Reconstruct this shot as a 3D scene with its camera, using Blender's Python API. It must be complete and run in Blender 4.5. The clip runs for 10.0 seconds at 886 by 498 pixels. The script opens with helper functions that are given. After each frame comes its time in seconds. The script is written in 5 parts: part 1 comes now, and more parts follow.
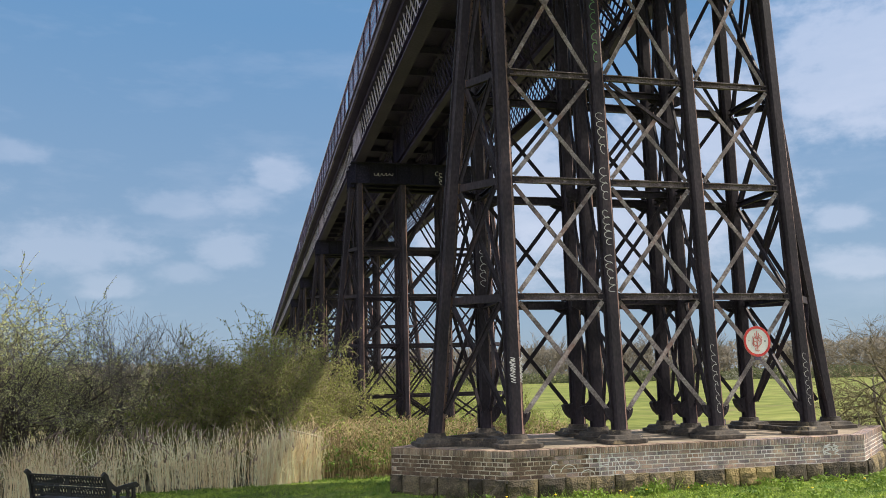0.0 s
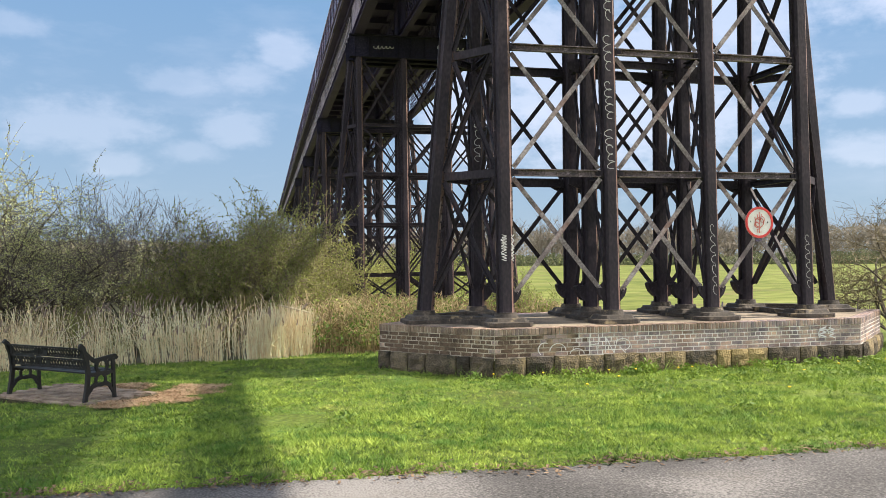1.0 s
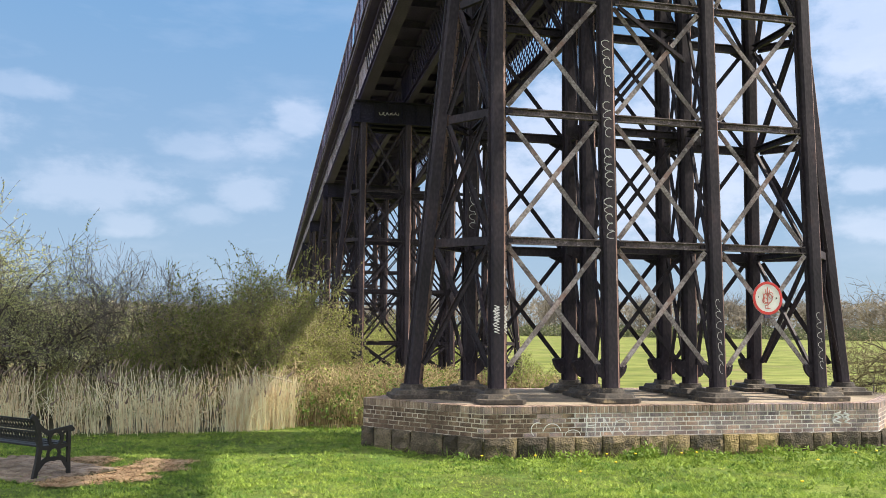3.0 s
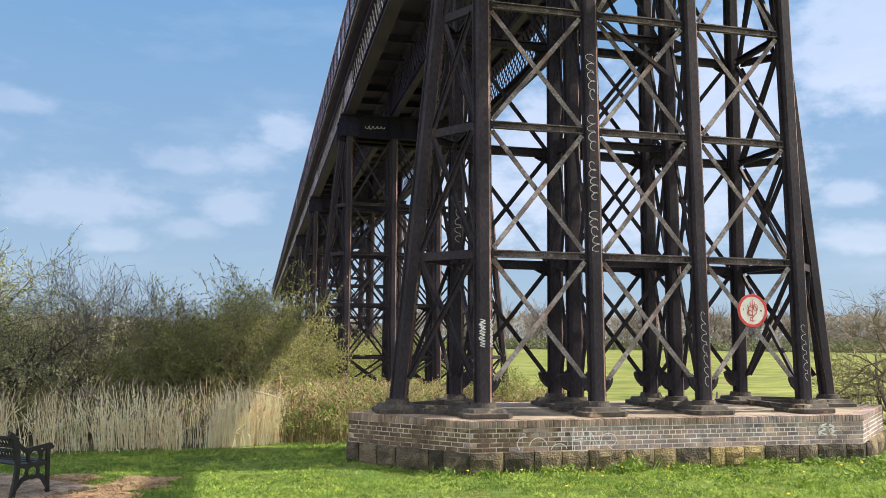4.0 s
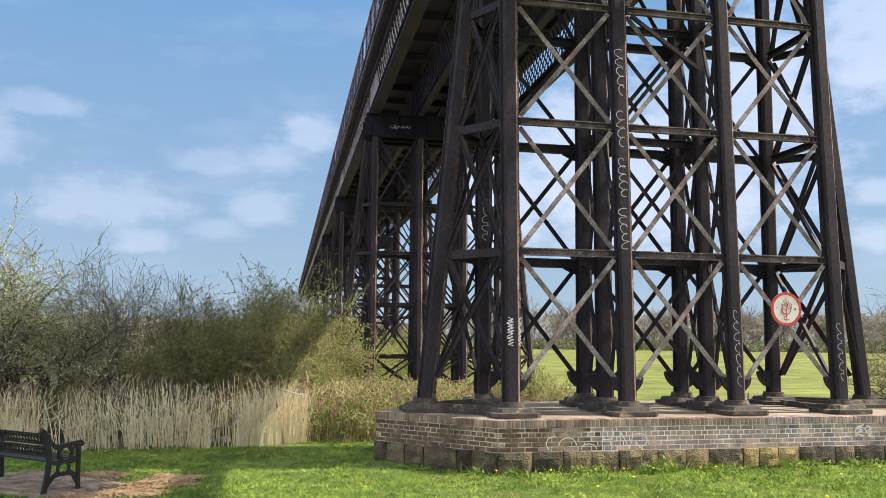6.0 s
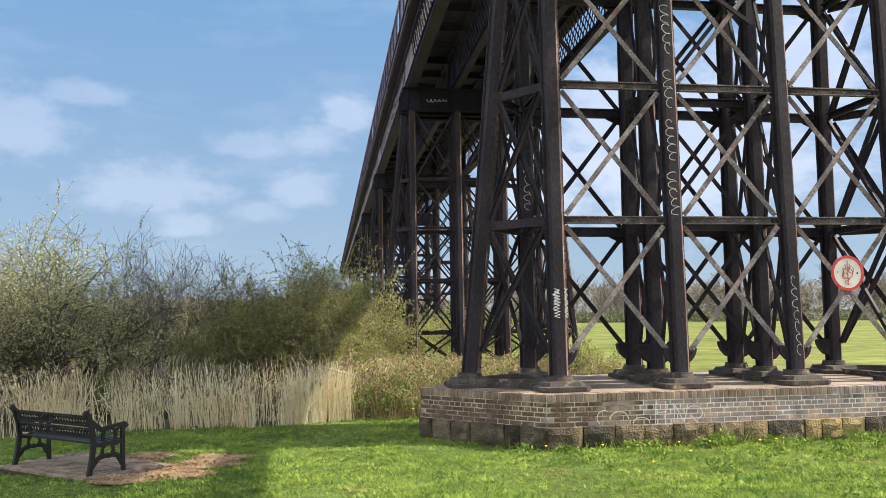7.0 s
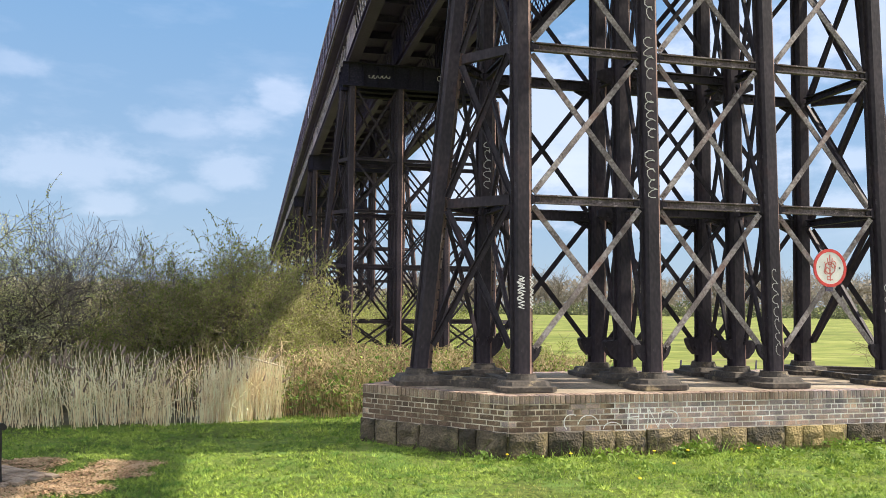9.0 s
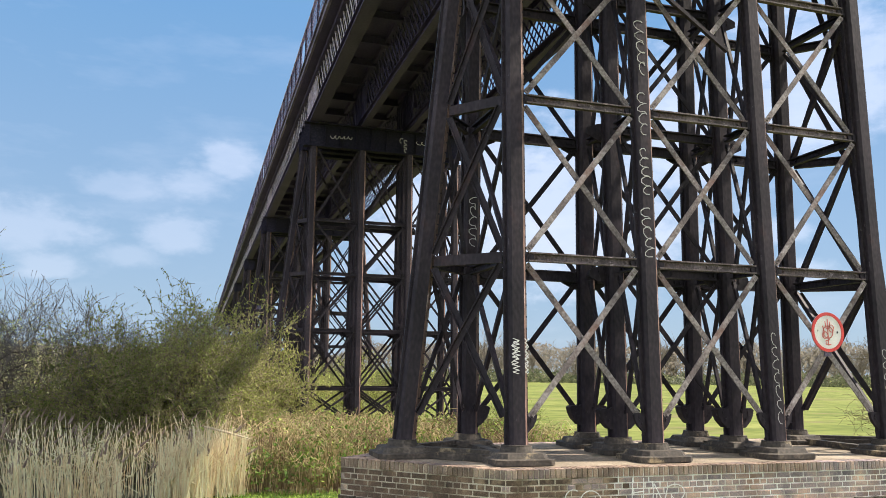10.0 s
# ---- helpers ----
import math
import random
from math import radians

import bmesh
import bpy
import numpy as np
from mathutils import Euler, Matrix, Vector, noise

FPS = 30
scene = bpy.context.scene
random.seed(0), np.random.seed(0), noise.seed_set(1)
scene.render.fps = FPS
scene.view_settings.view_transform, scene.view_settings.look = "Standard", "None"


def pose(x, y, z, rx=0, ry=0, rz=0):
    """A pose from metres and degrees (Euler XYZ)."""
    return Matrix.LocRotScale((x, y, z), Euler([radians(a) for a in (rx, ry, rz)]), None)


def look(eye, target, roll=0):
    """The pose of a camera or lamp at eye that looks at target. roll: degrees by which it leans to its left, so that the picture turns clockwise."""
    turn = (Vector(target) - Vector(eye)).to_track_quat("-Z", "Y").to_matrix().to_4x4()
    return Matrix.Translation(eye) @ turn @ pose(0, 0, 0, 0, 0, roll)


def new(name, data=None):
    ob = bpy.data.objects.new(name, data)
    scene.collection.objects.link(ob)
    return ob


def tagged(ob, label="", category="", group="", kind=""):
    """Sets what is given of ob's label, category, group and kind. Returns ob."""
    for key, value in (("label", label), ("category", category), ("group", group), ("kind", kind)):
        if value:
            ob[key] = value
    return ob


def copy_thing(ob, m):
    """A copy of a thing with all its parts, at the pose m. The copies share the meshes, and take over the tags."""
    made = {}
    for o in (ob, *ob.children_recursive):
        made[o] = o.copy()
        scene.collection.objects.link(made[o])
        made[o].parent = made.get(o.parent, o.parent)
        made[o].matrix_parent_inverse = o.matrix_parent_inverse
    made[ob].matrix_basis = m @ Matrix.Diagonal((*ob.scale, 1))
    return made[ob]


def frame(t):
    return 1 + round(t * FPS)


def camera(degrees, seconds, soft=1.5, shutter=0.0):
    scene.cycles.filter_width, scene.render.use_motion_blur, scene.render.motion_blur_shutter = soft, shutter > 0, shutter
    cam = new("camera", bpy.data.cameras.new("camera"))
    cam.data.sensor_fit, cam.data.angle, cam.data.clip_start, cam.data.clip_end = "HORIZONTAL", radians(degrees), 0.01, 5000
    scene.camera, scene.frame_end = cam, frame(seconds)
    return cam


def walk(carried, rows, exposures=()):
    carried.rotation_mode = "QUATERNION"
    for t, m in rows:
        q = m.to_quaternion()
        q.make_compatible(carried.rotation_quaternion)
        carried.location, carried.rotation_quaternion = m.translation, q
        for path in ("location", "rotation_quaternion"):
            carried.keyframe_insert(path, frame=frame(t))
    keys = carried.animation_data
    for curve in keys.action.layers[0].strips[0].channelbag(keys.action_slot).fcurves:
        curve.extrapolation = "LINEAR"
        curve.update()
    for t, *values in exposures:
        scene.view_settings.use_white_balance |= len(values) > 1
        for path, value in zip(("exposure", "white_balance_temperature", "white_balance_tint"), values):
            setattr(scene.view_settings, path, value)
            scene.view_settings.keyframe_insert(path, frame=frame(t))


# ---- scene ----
cam = camera(58.7, 10.0, soft=0.85)
PATH = [
    (0, (-4.968, -15.241, 2.195), (-4.51, -13.32, 2.512), -1.4),
    (0.5, (-4.766, -15.007, 2.131), (-4.32, -13.063, 2.277), -1.0),
    (1, (-4.497, -14.7, 2.109), (-4.057, -12.749, 2.129), -0.6),
    (1.5, (-4.326, -14.471, 2.082), (-3.915, -12.514, 2.092), -0.2),
    (2, (-4.12, -14.277, 2.093), (-3.735, -12.316, 2.178), 0.2),
    (2.5, (-4.027, -14.126, 2.16), (-3.629, -12.172, 2.313), 0.5),
    (4, (-3.955, -14.004, 2.171), (-3.508, -12.068, 2.396), 0.4),
    (4.5, (-3.944, -14.0, 2.179), (-3.48, -12.07, 2.418), 0.4),
    (5, (-3.938, -14.035, 2.189), (-3.462, -12.109, 2.444), 0.2),
    (5.2, (-3.974, -14.03, 2.182), (-3.497, -12.105, 2.441), 0.2),
    (6.3, (-3.973, -13.84, 2.135), (-3.632, -11.88, 2.339), 0.2),
    (6.5, (-3.995, -13.805, 2.131), (-3.675, -11.84, 2.322), -0.2),
    (7, (-3.926, -13.462, 2.1), (-3.64, -11.49, 2.266), -0.8),
    (7.5, (-3.884, -13.132, 2.095), (-3.586, -11.16, 2.242), -0.7),
    (8, (-3.898, -12.728, 2.112), (-3.585, -10.756, 2.219), -0.4),
    (8.5, (-3.861, -12.238, 2.046), (-3.497, -10.273, 2.14), 0.2),
    (9, (-3.977, -11.737, 2.085), (-3.52, -9.795, 2.223), 0.6),
    (9.5, (-4.191, -11.309, 2.091), (-3.666, -9.392, 2.311), 0.8),
    (10, (-4.359, -10.791, 2.048), (-3.782, -8.901, 2.354), 0.7),
]
walk(cam, [(t, look(eye, target, roll)) for t, eye, target, roll in PATH], exposures=[(0.0, 0.57), (0.5, 0.73), (1.0, 0.88), (2.0, 0.93), (2.5, 0.93), (4.0, 0.89), (5.0, 0.88), (6.5, 0.88), (8.0, 0.93), (9.0, 1.01), (9.5, 1.03), (10.0, 0.95)])

# ---- sky, sun, exposure ----
SUN_AZ, SUN_EL = 7.0, 48.0          # degrees from +x towards -y, and above the horizon
world = bpy.data.worlds.new("sky")
scene.world = world
world.use_nodes = True


def make_sky():
    nt = world.node_tree
    nt.nodes.clear()
    N, L = nt.nodes.new, nt.links.new

    def m(op, a, b=None, c=None):
        n = N("ShaderNodeMath")
        n.operation = op
        for i, v in enumerate((a, b, c)):
            if v is None:
                continue
            if isinstance(v, (int, float)):
                n.inputs[i].default_value = v
            else:
                L(v, n.inputs[i])
        return n.outputs[0]

    sky = N("ShaderNodeTexSky")
    sky.sky_type = "NISHITA"
    sky.sun_disc = False
    sky.sun_elevation = radians(SUN_EL)
    sky.sun_rotation = radians(90 + SUN_AZ)
    sky.air_density, sky.dust_density, sky.ozone_density = 1.0, 0.4, 1.2
    tc = N("ShaderNodeTexCoord")
    sep = N("ShaderNodeSeparateXYZ")
    L(tc.outputs["Generated"], sep.inputs[0])
    az = m("MULTIPLY", m("ARCTAN2", sep.outputs[0], sep.outputs[1]), 57.2958)
    el = m("MULTIPLY", m("ARCSINE", sep.outputs[2]), 57.2958)

    def fbm(scale, detail, squash):
        mp = N("ShaderNodeMapping")
        mp.inputs["Scale"].default_value = (1, 1, squash)
        L(tc.outputs["Generated"], mp.inputs[0])
        n = N("ShaderNodeTexNoise")
        n.inputs["Scale"].default_value = scale
        n.inputs["Detail"].default_value = detail
        n.inputs["Roughness"].default_value = 0.6
        L(mp.outputs[0], n.inputs["Vector"])
        return n.outputs["Fac"]

    fine = m("SUBTRACT", fbm(26, 6, 1.8), 0.5)
    coarse = m("SUBTRACT", fbm(9, 4, 1.6), 0.5)
    rough = m("ADD", m("MULTIPLY", fine, 1.5), m("MULTIPLY", coarse, 0.7))
    mask = None
    # azimuth, elevation, half-width, half-height of each cumulus, in degrees, and its density
    for a, e, w, h, k in ((-12.2, 8.6, 6.0, 1.9, 0.46), (1.6, 14.3, 2.4, 1.5, 0.54), (-2.1, 8.9, 3.0, 1.6, 0.46), (-9.9, 6.3, 2.5, 1.1, 0.43),
                       (-5.3, 12.0, 3.4, 1.1, 0.33), (-0.8, 12.4, 2.8, 1.4, 0.43), (43.0, 18.6, 10.0, 5.6, 0.85), (40.7, 9.3, 2.2, 1.0, 0.6),
                       (41.2, 6.4, 3.0, 1.1, 0.6), (-20.8, 12.1, 4.4, 2.6, 0.46), (20.9, 13.0, 5.5, 4.5, 0.88), (25.5, 10.5, 13, 6.5, 0.88),
                       (33.8, 16.0, 5, 6, 0.88), (15.5, 9.6, 5.5, 5, 0.88), (-16.5, 14.7, 3, 0.9, 0.33), (-5.0, 7.3, 2.6, 0.9, 0.33)):
        dx = m("DIVIDE", m("SUBTRACT", az, a), w)
        de = m("SUBTRACT", el, e)
        dy = m("DIVIDE", de, m("ADD", h * 0.8, m("MULTIPLY", m("GREATER_THAN", de, 0.0), h * 0.45)))
        d = m("SQRT", m("ADD", m("MULTIPLY", dx, dx), m("MULTIPLY", dy, dy)))
        body = N("ShaderNodeMapRange")
        body.interpolation_type = "SMOOTHSTEP"
        body.inputs["From Min"].default_value, body.inputs["From Max"].default_value = -0.06, 0.80
        body.inputs["To Max"].default_value = k
        L(m("SUBTRACT", 1.14, m("ADD", d, rough)), body.inputs["Value"])
        one = body.outputs[0]
        mask = one if mask is None else m("MAXIMUM", mask, one)
    # scattered cumulus added over the unseen sky, thickening overhead and behind, to brighten shade
    wide = m("MULTIPLY", m("SUBTRACT", fbm(3.2, 7, 1.3), 0.42), 5.5)
    aside = N("ShaderNodeMapRange")
    aside.interpolation_type = "SMOOTHSTEP"
    aside.inputs["From Min"].default_value, aside.inputs["From Max"].default_value = 0.55, 0.1
    L(m("MULTIPLY", sep.outputs[1], m("SUBTRACT", 1.25, sep.outputs[2])), aside.inputs["Value"])
    wide = m("MULTIPLY", m("MINIMUM", m("MAXIMUM", wide, 0.0), 1.0), m("MULTIPLY", aside.outputs[0], 0.85))
    thin = m("MULTIPLY", m("SUBTRACT", fbm(5, 5, 3.5), 0.52), 1.2)
    thin = m("MAXIMUM", thin, 0.0)
    ss = N("ShaderNodeMapRange")
    ss.inputs["From Min"].default_value, ss.inputs["From Max"].default_value = 0.0, 1.0
    ss.inputs["To Max"].default_value = 0.315
    L(mask, ss.inputs["Value"])
    # pale haze towards the horizon
    haze = N("ShaderNodeMapRange")
    haze.interpolation_type = "SMOOTHSTEP"
    haze.inputs["From Min"].default_value, haze.inputs["From Max"].default_value = 25.0, 60.0
    haze.inputs["To Min"].default_value, haze.inputs["To Max"].default_value = 0.9, 0.3
    L(el, haze.inputs["Value"])
    fac = m("ADD", ss.outputs[0], m("MULTIPLY", thin, 0.25))
    mix = N("ShaderNodeMix")
    mix.data_type = "RGBA"
    L(fac, mix.inputs["Factor"])
    low = N("ShaderNodeMix")
    low.data_type = "RGBA"
    L(haze.outputs[0], low.inputs["Factor"])
    grade = N("ShaderNodeMapRange")
    grade.inputs["From Min"].default_value, grade.inputs["From Max"].default_value = 1.0, 25.0
    L(el, grade.inputs["Value"])
    clear = N("ShaderNodeMix")
    clear.data_type = "RGBA"
    clear.inputs["A"].default_value = (0.205, 0.276, 0.366, 1)
    clear.inputs["B"].default_value = (0.100, 0.214, 0.380, 1)
    L(grade.outputs[0], clear.inputs["Factor"])
    L(clear.outputs["Result"], low.inputs["B"])
    gain = N("ShaderNodeVectorMath")
    gain.operation = "MULTIPLY"
    gain.inputs[1].default_value = (0.100, 0.108, 0.117)
    L(sky.outputs[0], gain.inputs[0])
    L(gain.outputs[0], low.inputs["A"])
    L(low.outputs["Result"], mix.inputs["A"])
    mix.inputs["B"].default_value = (0.85, 0.82, 0.90, 1)
    bg = N("ShaderNodeBackground")
    # the added clouds outshine those in view, to fill the shadows
    bright = N("ShaderNodeMix")
    bright.data_type = "RGBA"
    bright.inputs["B"].default_value = (1.55, 1.46, 1.40, 1)
    L(wide, bright.inputs["Factor"])
    L(mix.outputs["Result"], bright.inputs["A"])
    L(bright.outputs["Result"], bg.inputs["Color"])
    bg.inputs["Strength"].default_value = 1.0
    out = N("ShaderNodeOutputWorld")
    L(bg.outputs[0], out.inputs["Surface"])


make_sky()
sun_dir = Vector((math.cos(radians(SUN_EL)) * math.cos(radians(SUN_AZ)),
                  -math.cos(radians(SUN_EL)) * math.sin(radians(SUN_AZ)), math.sin(radians(SUN_EL))))
sun = new("sun", bpy.data.lights.new("sun", "SUN"))
sun.data.energy, sun.data.angle, sun.data.color = 4.8, radians(0.6), (1.0, 0.90, 0.76)
sun.matrix_world = look(sun_dir * 60, (0, 0, 0))


# ---- materials ----
def material(name, stops, scale=3.0, rough=0.8, bump=0.3, fine=40.0, metal=0.0, vary=0.0, spots=None, stretch=(1, 1, 1), coord="Object", spec=0.4, bump_dist=0.01, thin=0.0):
    """Two scales of noise through a colour ramp, fine relief, and optional patches of a second colour: (colour, scale, from, to)."""
    mt = bpy.data.materials.new(name)
    mt.use_nodes = True
    nt = mt.node_tree
    N, L = nt.nodes.new, nt.links.new
    bs = nt.nodes["Principled BSDF"]
    tc = N("ShaderNodeTexCoord")
    mp = N("ShaderNodeMapping")
    mp.inputs["Scale"].default_value = stretch
    if coord == "Position":
        geo = N("ShaderNodeNewGeometry")
        L(geo.outputs["Position"], mp.inputs[0])
    else:
        L(tc.outputs[coord], mp.inputs[0])
    n1, n2 = N("ShaderNodeTexNoise"), N("ShaderNodeTexNoise")
    n1.inputs["Scale"].default_value, n2.inputs["Scale"].default_value = scale, fine
    for n in (n1, n2):
        n.inputs["Detail"].default_value = 6
        n.inputs["Roughness"].default_value = 0.25
        L(mp.outputs[0], n.inputs["Vector"])
    add = N("ShaderNodeMath")
    add.operation = "MULTIPLY_ADD"
    L(n2.outputs["Fac"], add.inputs[0])
    add.inputs[1].default_value = 0.45
    sc = N("ShaderNodeMath")
    sc.operation = "MULTIPLY"
    sc.inputs[1].default_value = 0.55
    L(n1.outputs["Fac"], sc.inputs[0])
    L(sc.outputs[0], add.inputs[2])
    val = add.outputs[0]
    if vary:
        oi = N("ShaderNodeObjectInfo")
        gi = N("ShaderNodeNewGeometry")
        s1 = N("ShaderNodeMath")
        s1.operation = "ADD"
        L(oi.outputs["Random"], s1.inputs[0])
        L(gi.outputs["Random Per Island"], s1.inputs[1])
        s2 = N("ShaderNodeMath")
        s2.operation = "MULTIPLY_ADD"
        L(s1.outputs[0], s2.inputs[0])
        s2.inputs[1].default_value = vary
        s2.inputs[2].default_value = -vary
        s3 = N("ShaderNodeMath")
        s3.operation = "ADD"
        L(val, s3.inputs[0])
        L(s2.outputs[0], s3.inputs[1])
        val = s3.outputs[0]
    ramp = N("ShaderNodeValToRGB")
    el = ramp.color_ramp.elements
    while len(el) > 1:
        el.remove(el[0])
    for i, (p, c) in enumerate(stops):
        e = el[0] if i == 0 else el.new(p)
        e.position = p
        e.color = (*c, 1)
    L(val, ramp.inputs[0])
    col = ramp.outputs[0]
    for k, (c, s, lo, hi) in enumerate(spots or ()):
        nz = N("ShaderNodeTexNoise")
        nz.inputs["Scale"].default_value = s
        nz.inputs["Detail"].default_value = 8
        nz.inputs["Roughness"].default_value = 0.7
        mo = N("ShaderNodeMapping")
        mo.inputs["Location"].default_value = (3.7 * k + 1, 5.1, 2.3)
        L(mp.outputs[0], mo.inputs[0])
        L(mo.outputs[0], nz.inputs["Vector"])
        mr = N("ShaderNodeMapRange")
        mr.inputs["From Min"].default_value, mr.inputs["From Max"].default_value = lo, hi
        L(nz.outputs["Fac"], mr.inputs["Value"])
        mx = N("ShaderNodeMix")
        mx.data_type = "RGBA"
        L(mr.outputs[0], mx.inputs["Factor"])
        L(col, mx.inputs["A"])
        mx.inputs["B"].default_value = (*c, 1)
        col = mx.outputs["Result"]
    L(col, bs.inputs["Base Color"])
    bs.inputs["Roughness"].default_value = rough
    bs.inputs["Metallic"].default_value = metal
    bs.inputs["Specular IOR Level"].default_value = spec
    if thin:
        tr, ms = N("ShaderNodeBsdfTranslucent"), N("ShaderNodeMixShader")
        L(col, tr.inputs["Color"])
        ms.inputs[0].default_value = thin
        L(bs.outputs[0], ms.inputs[1])
        L(tr.outputs[0], ms.inputs[2])
        L(ms.outputs[0], nt.nodes["Material Output"].inputs["Surface"])
    if bump:
        bp = N("ShaderNodeBump")
        bp.inputs["Strength"].default_value = bump
        bp.inputs["Distance"].default_value = bump_dist
        L(n2.outputs["Fac"], bp.inputs["Height"])
        L(bp.outputs[0], bs.inputs["Normal"])
    return mt


M_IRON = material("old_black_iron", [(0.3, (0.01598, 0.01336, 0.01822)), (0.5, (0.03032, 0.02459, 0.03224)), (0.7, (0.05953, 0.04558, 0.0563))], 1.4, 0.6, 0.3, 22,
                  spots=[((0.07937, 0.0424, 0.04195), 1.8, 0.58, 0.78), ((0.1213, 0.1039, 0.127), 11, 0.64, 0.72)], stretch=(1, 1, 0.5), spec=0.2)
# paler than the columns' iron: sunlight on the front braces put into the colour
M_SUNLIT_BAR = material("sunlit_weathered_bar", [(0.3, (0.060, 0.047, 0.047)), (0.5, (0.160, 0.130, 0.129)), (0.7, (0.350, 0.305, 0.303))], 2.4, 0.6, 0.5, 26,
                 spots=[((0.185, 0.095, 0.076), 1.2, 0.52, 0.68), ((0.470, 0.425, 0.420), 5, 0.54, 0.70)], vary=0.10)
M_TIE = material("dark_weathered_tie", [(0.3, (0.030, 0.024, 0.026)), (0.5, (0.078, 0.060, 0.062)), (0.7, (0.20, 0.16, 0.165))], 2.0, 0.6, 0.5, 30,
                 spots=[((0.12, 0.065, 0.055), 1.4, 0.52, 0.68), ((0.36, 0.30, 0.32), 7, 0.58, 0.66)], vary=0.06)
# deck iron, with under-deck shade and bluish haze put into the colour
M_SHADED_IRON = material("shaded_hazy_iron", [(0.3, (0.058, 0.052, 0.099)), (0.6, (0.078, 0.069, 0.1332)), (0.8, (0.1, 0.088, 0.162))], 0.8, 0.9, 0.3, 12, spec=0.08)
# worn rust, with the sun on the +x side put into its colour
M_SUNLIT_RUST = material("sunlit_worn_rust", [(0.3, (0.060, 0.036, 0.030)), (0.5, (0.150, 0.088, 0.073)), (0.7, (0.300, 0.195, 0.170))], 1.1, 0.65, 0.5, 20,
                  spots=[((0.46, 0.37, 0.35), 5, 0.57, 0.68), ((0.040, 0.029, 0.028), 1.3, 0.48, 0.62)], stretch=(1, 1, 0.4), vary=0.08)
M_DECK = material("dark_deck_iron", [(0.3, (0.01466, 0.01433, 0.02601)), (0.6, (0.02737, 0.02609, 0.04501)), (0.8, (0.05083, 0.04594, 0.07203))], 0.8, 0.9, 0.3, 12, spec=0.08)
M_FASCIA = material("weathered_timber_edge", [(0.3, (0.0715, 0.0605, 0.0986)), (0.5, (0.138, 0.118, 0.185)), (0.7, (0.231, 0.198, 0.296))], 1.2, 0.85, 0.5, 18,
                    spots=[((0.0495, 0.044, 0.0523), 1.0, 0.52, 0.66)], stretch=(1, 0.3, 2))
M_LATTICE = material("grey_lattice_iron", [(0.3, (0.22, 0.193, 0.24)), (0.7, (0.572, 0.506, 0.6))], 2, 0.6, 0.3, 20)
M_BRICK = material("blue_engineering_brick", [(0.2, (0.1199, 0.1022, 0.1127)), (0.42, (0.2725, 0.2195, 0.2186)), (0.6, (0.458, 0.3251, 0.2651)), (0.8, (0.7851, 0.5207, 0.3594))],
                   5, 0.75, 0.5, 60, vary=0.22, coord="Position", spots=[((0.8723, 0.6135, 0.4099), 0.9, 0.57, 0.72), ((0.2181, 0.1337, 0.08882), 1.2, 0.54, 0.70)], bump_dist=0.004)
M_BRICK_BROWN = material("brown_weathered_brick", [(0.2, (0.04824, 0.03311, 0.02616)), (0.42, (0.1057, 0.07068, 0.05233)), (0.6, (0.1831, 0.1204, 0.08351)), (0.8, (0.3276, 0.2244, 0.1505))],
                   5, 0.85, 0.6, 60, vary=0.22, coord="Position", spots=[((0.4333, 0.3073, 0.2061), 1.1, 0.54, 0.68), ((0.05787, 0.03985, 0.02778), 1.4, 0.50, 0.64)], bump_dist=0.005)
M_MORTAR_OLD = material("sooty_lime_mortar", [(0.3, (0.327, 0.2655, 0.2025)), (0.7, (0.7125, 0.6398, 0.5333))], 4, 0.95, 0.7, 70, coord="Position",
                    spots=[((0.138, 0.108, 0.075), 1.6, 0.46, 0.60)], bump_dist=0.003)
M_YELLOW_STONE = material("yellow_gritstone", [(0.25, (0.12, 0.09, 0.045)), (0.5, (0.27, 0.203, 0.09)), (0.8, (0.413, 0.323, 0.15))],
                   3.5, 0.95, 0.9, 35, vary=0.2, coord="Position", spots=[((0.06, 0.0488, 0.03), 2.5, 0.52, 0.66)], bump_dist=0.03)
M_DARK_STONE = material("blackened_gritstone", [(0.25, (0.0455, 0.0363, 0.0276)), (0.5, (0.111, 0.0875, 0.0624)), (0.8, (0.26, 0.206, 0.132))],
                   3.5, 0.95, 0.9, 35, vary=0.25, coord="Position", spots=[((0.039, 0.035, 0.0264), 2.5, 0.5, 0.64), ((0.286, 0.225, 0.144), 2.0, 0.58, 0.70)], bump_dist=0.03)
M_ROWLOCK = material("tan_brown_edge_brick", [(0.2, (0.1045, 0.07567, 0.06118)), (0.45, (0.2323, 0.1633, 0.123)), (0.7, (0.4416, 0.3243, 0.2449))], 5, 0.8, 0.5, 60, vary=0.28, coord="Position",
                     spots=[((0.1621, 0.1414, 0.1552), 1.2, 0.5, 0.7)], bump_dist=0.004)
M_MORTAR = material("lime_mortar", [(0.3, (0.6365, 0.582, 0.5125)), (0.7, (0.92, 0.92, 0.9085))], 4, 0.95, 0.7, 70, coord="Position",
                    spots=[((0.2451, 0.19, 0.1284), 1.1, 0.48, 0.66)], bump_dist=0.003)
M_STONE = material("rough_gritstone", [(0.25, (0.048, 0.039, 0.0289)), (0.45, (0.112, 0.0897, 0.0608)), (0.6, (0.2, 0.156, 0.0912)), (0.8, (0.352, 0.265, 0.129))],
                   3.5, 0.95, 0.9, 35, vary=0.3, coord="Position", spots=[((0.036, 0.0335, 0.0266), 2.5, 0.5, 0.66), ((0.12, 0.133, 0.0608), 3.5, 0.62, 0.75)], bump_dist=0.03)
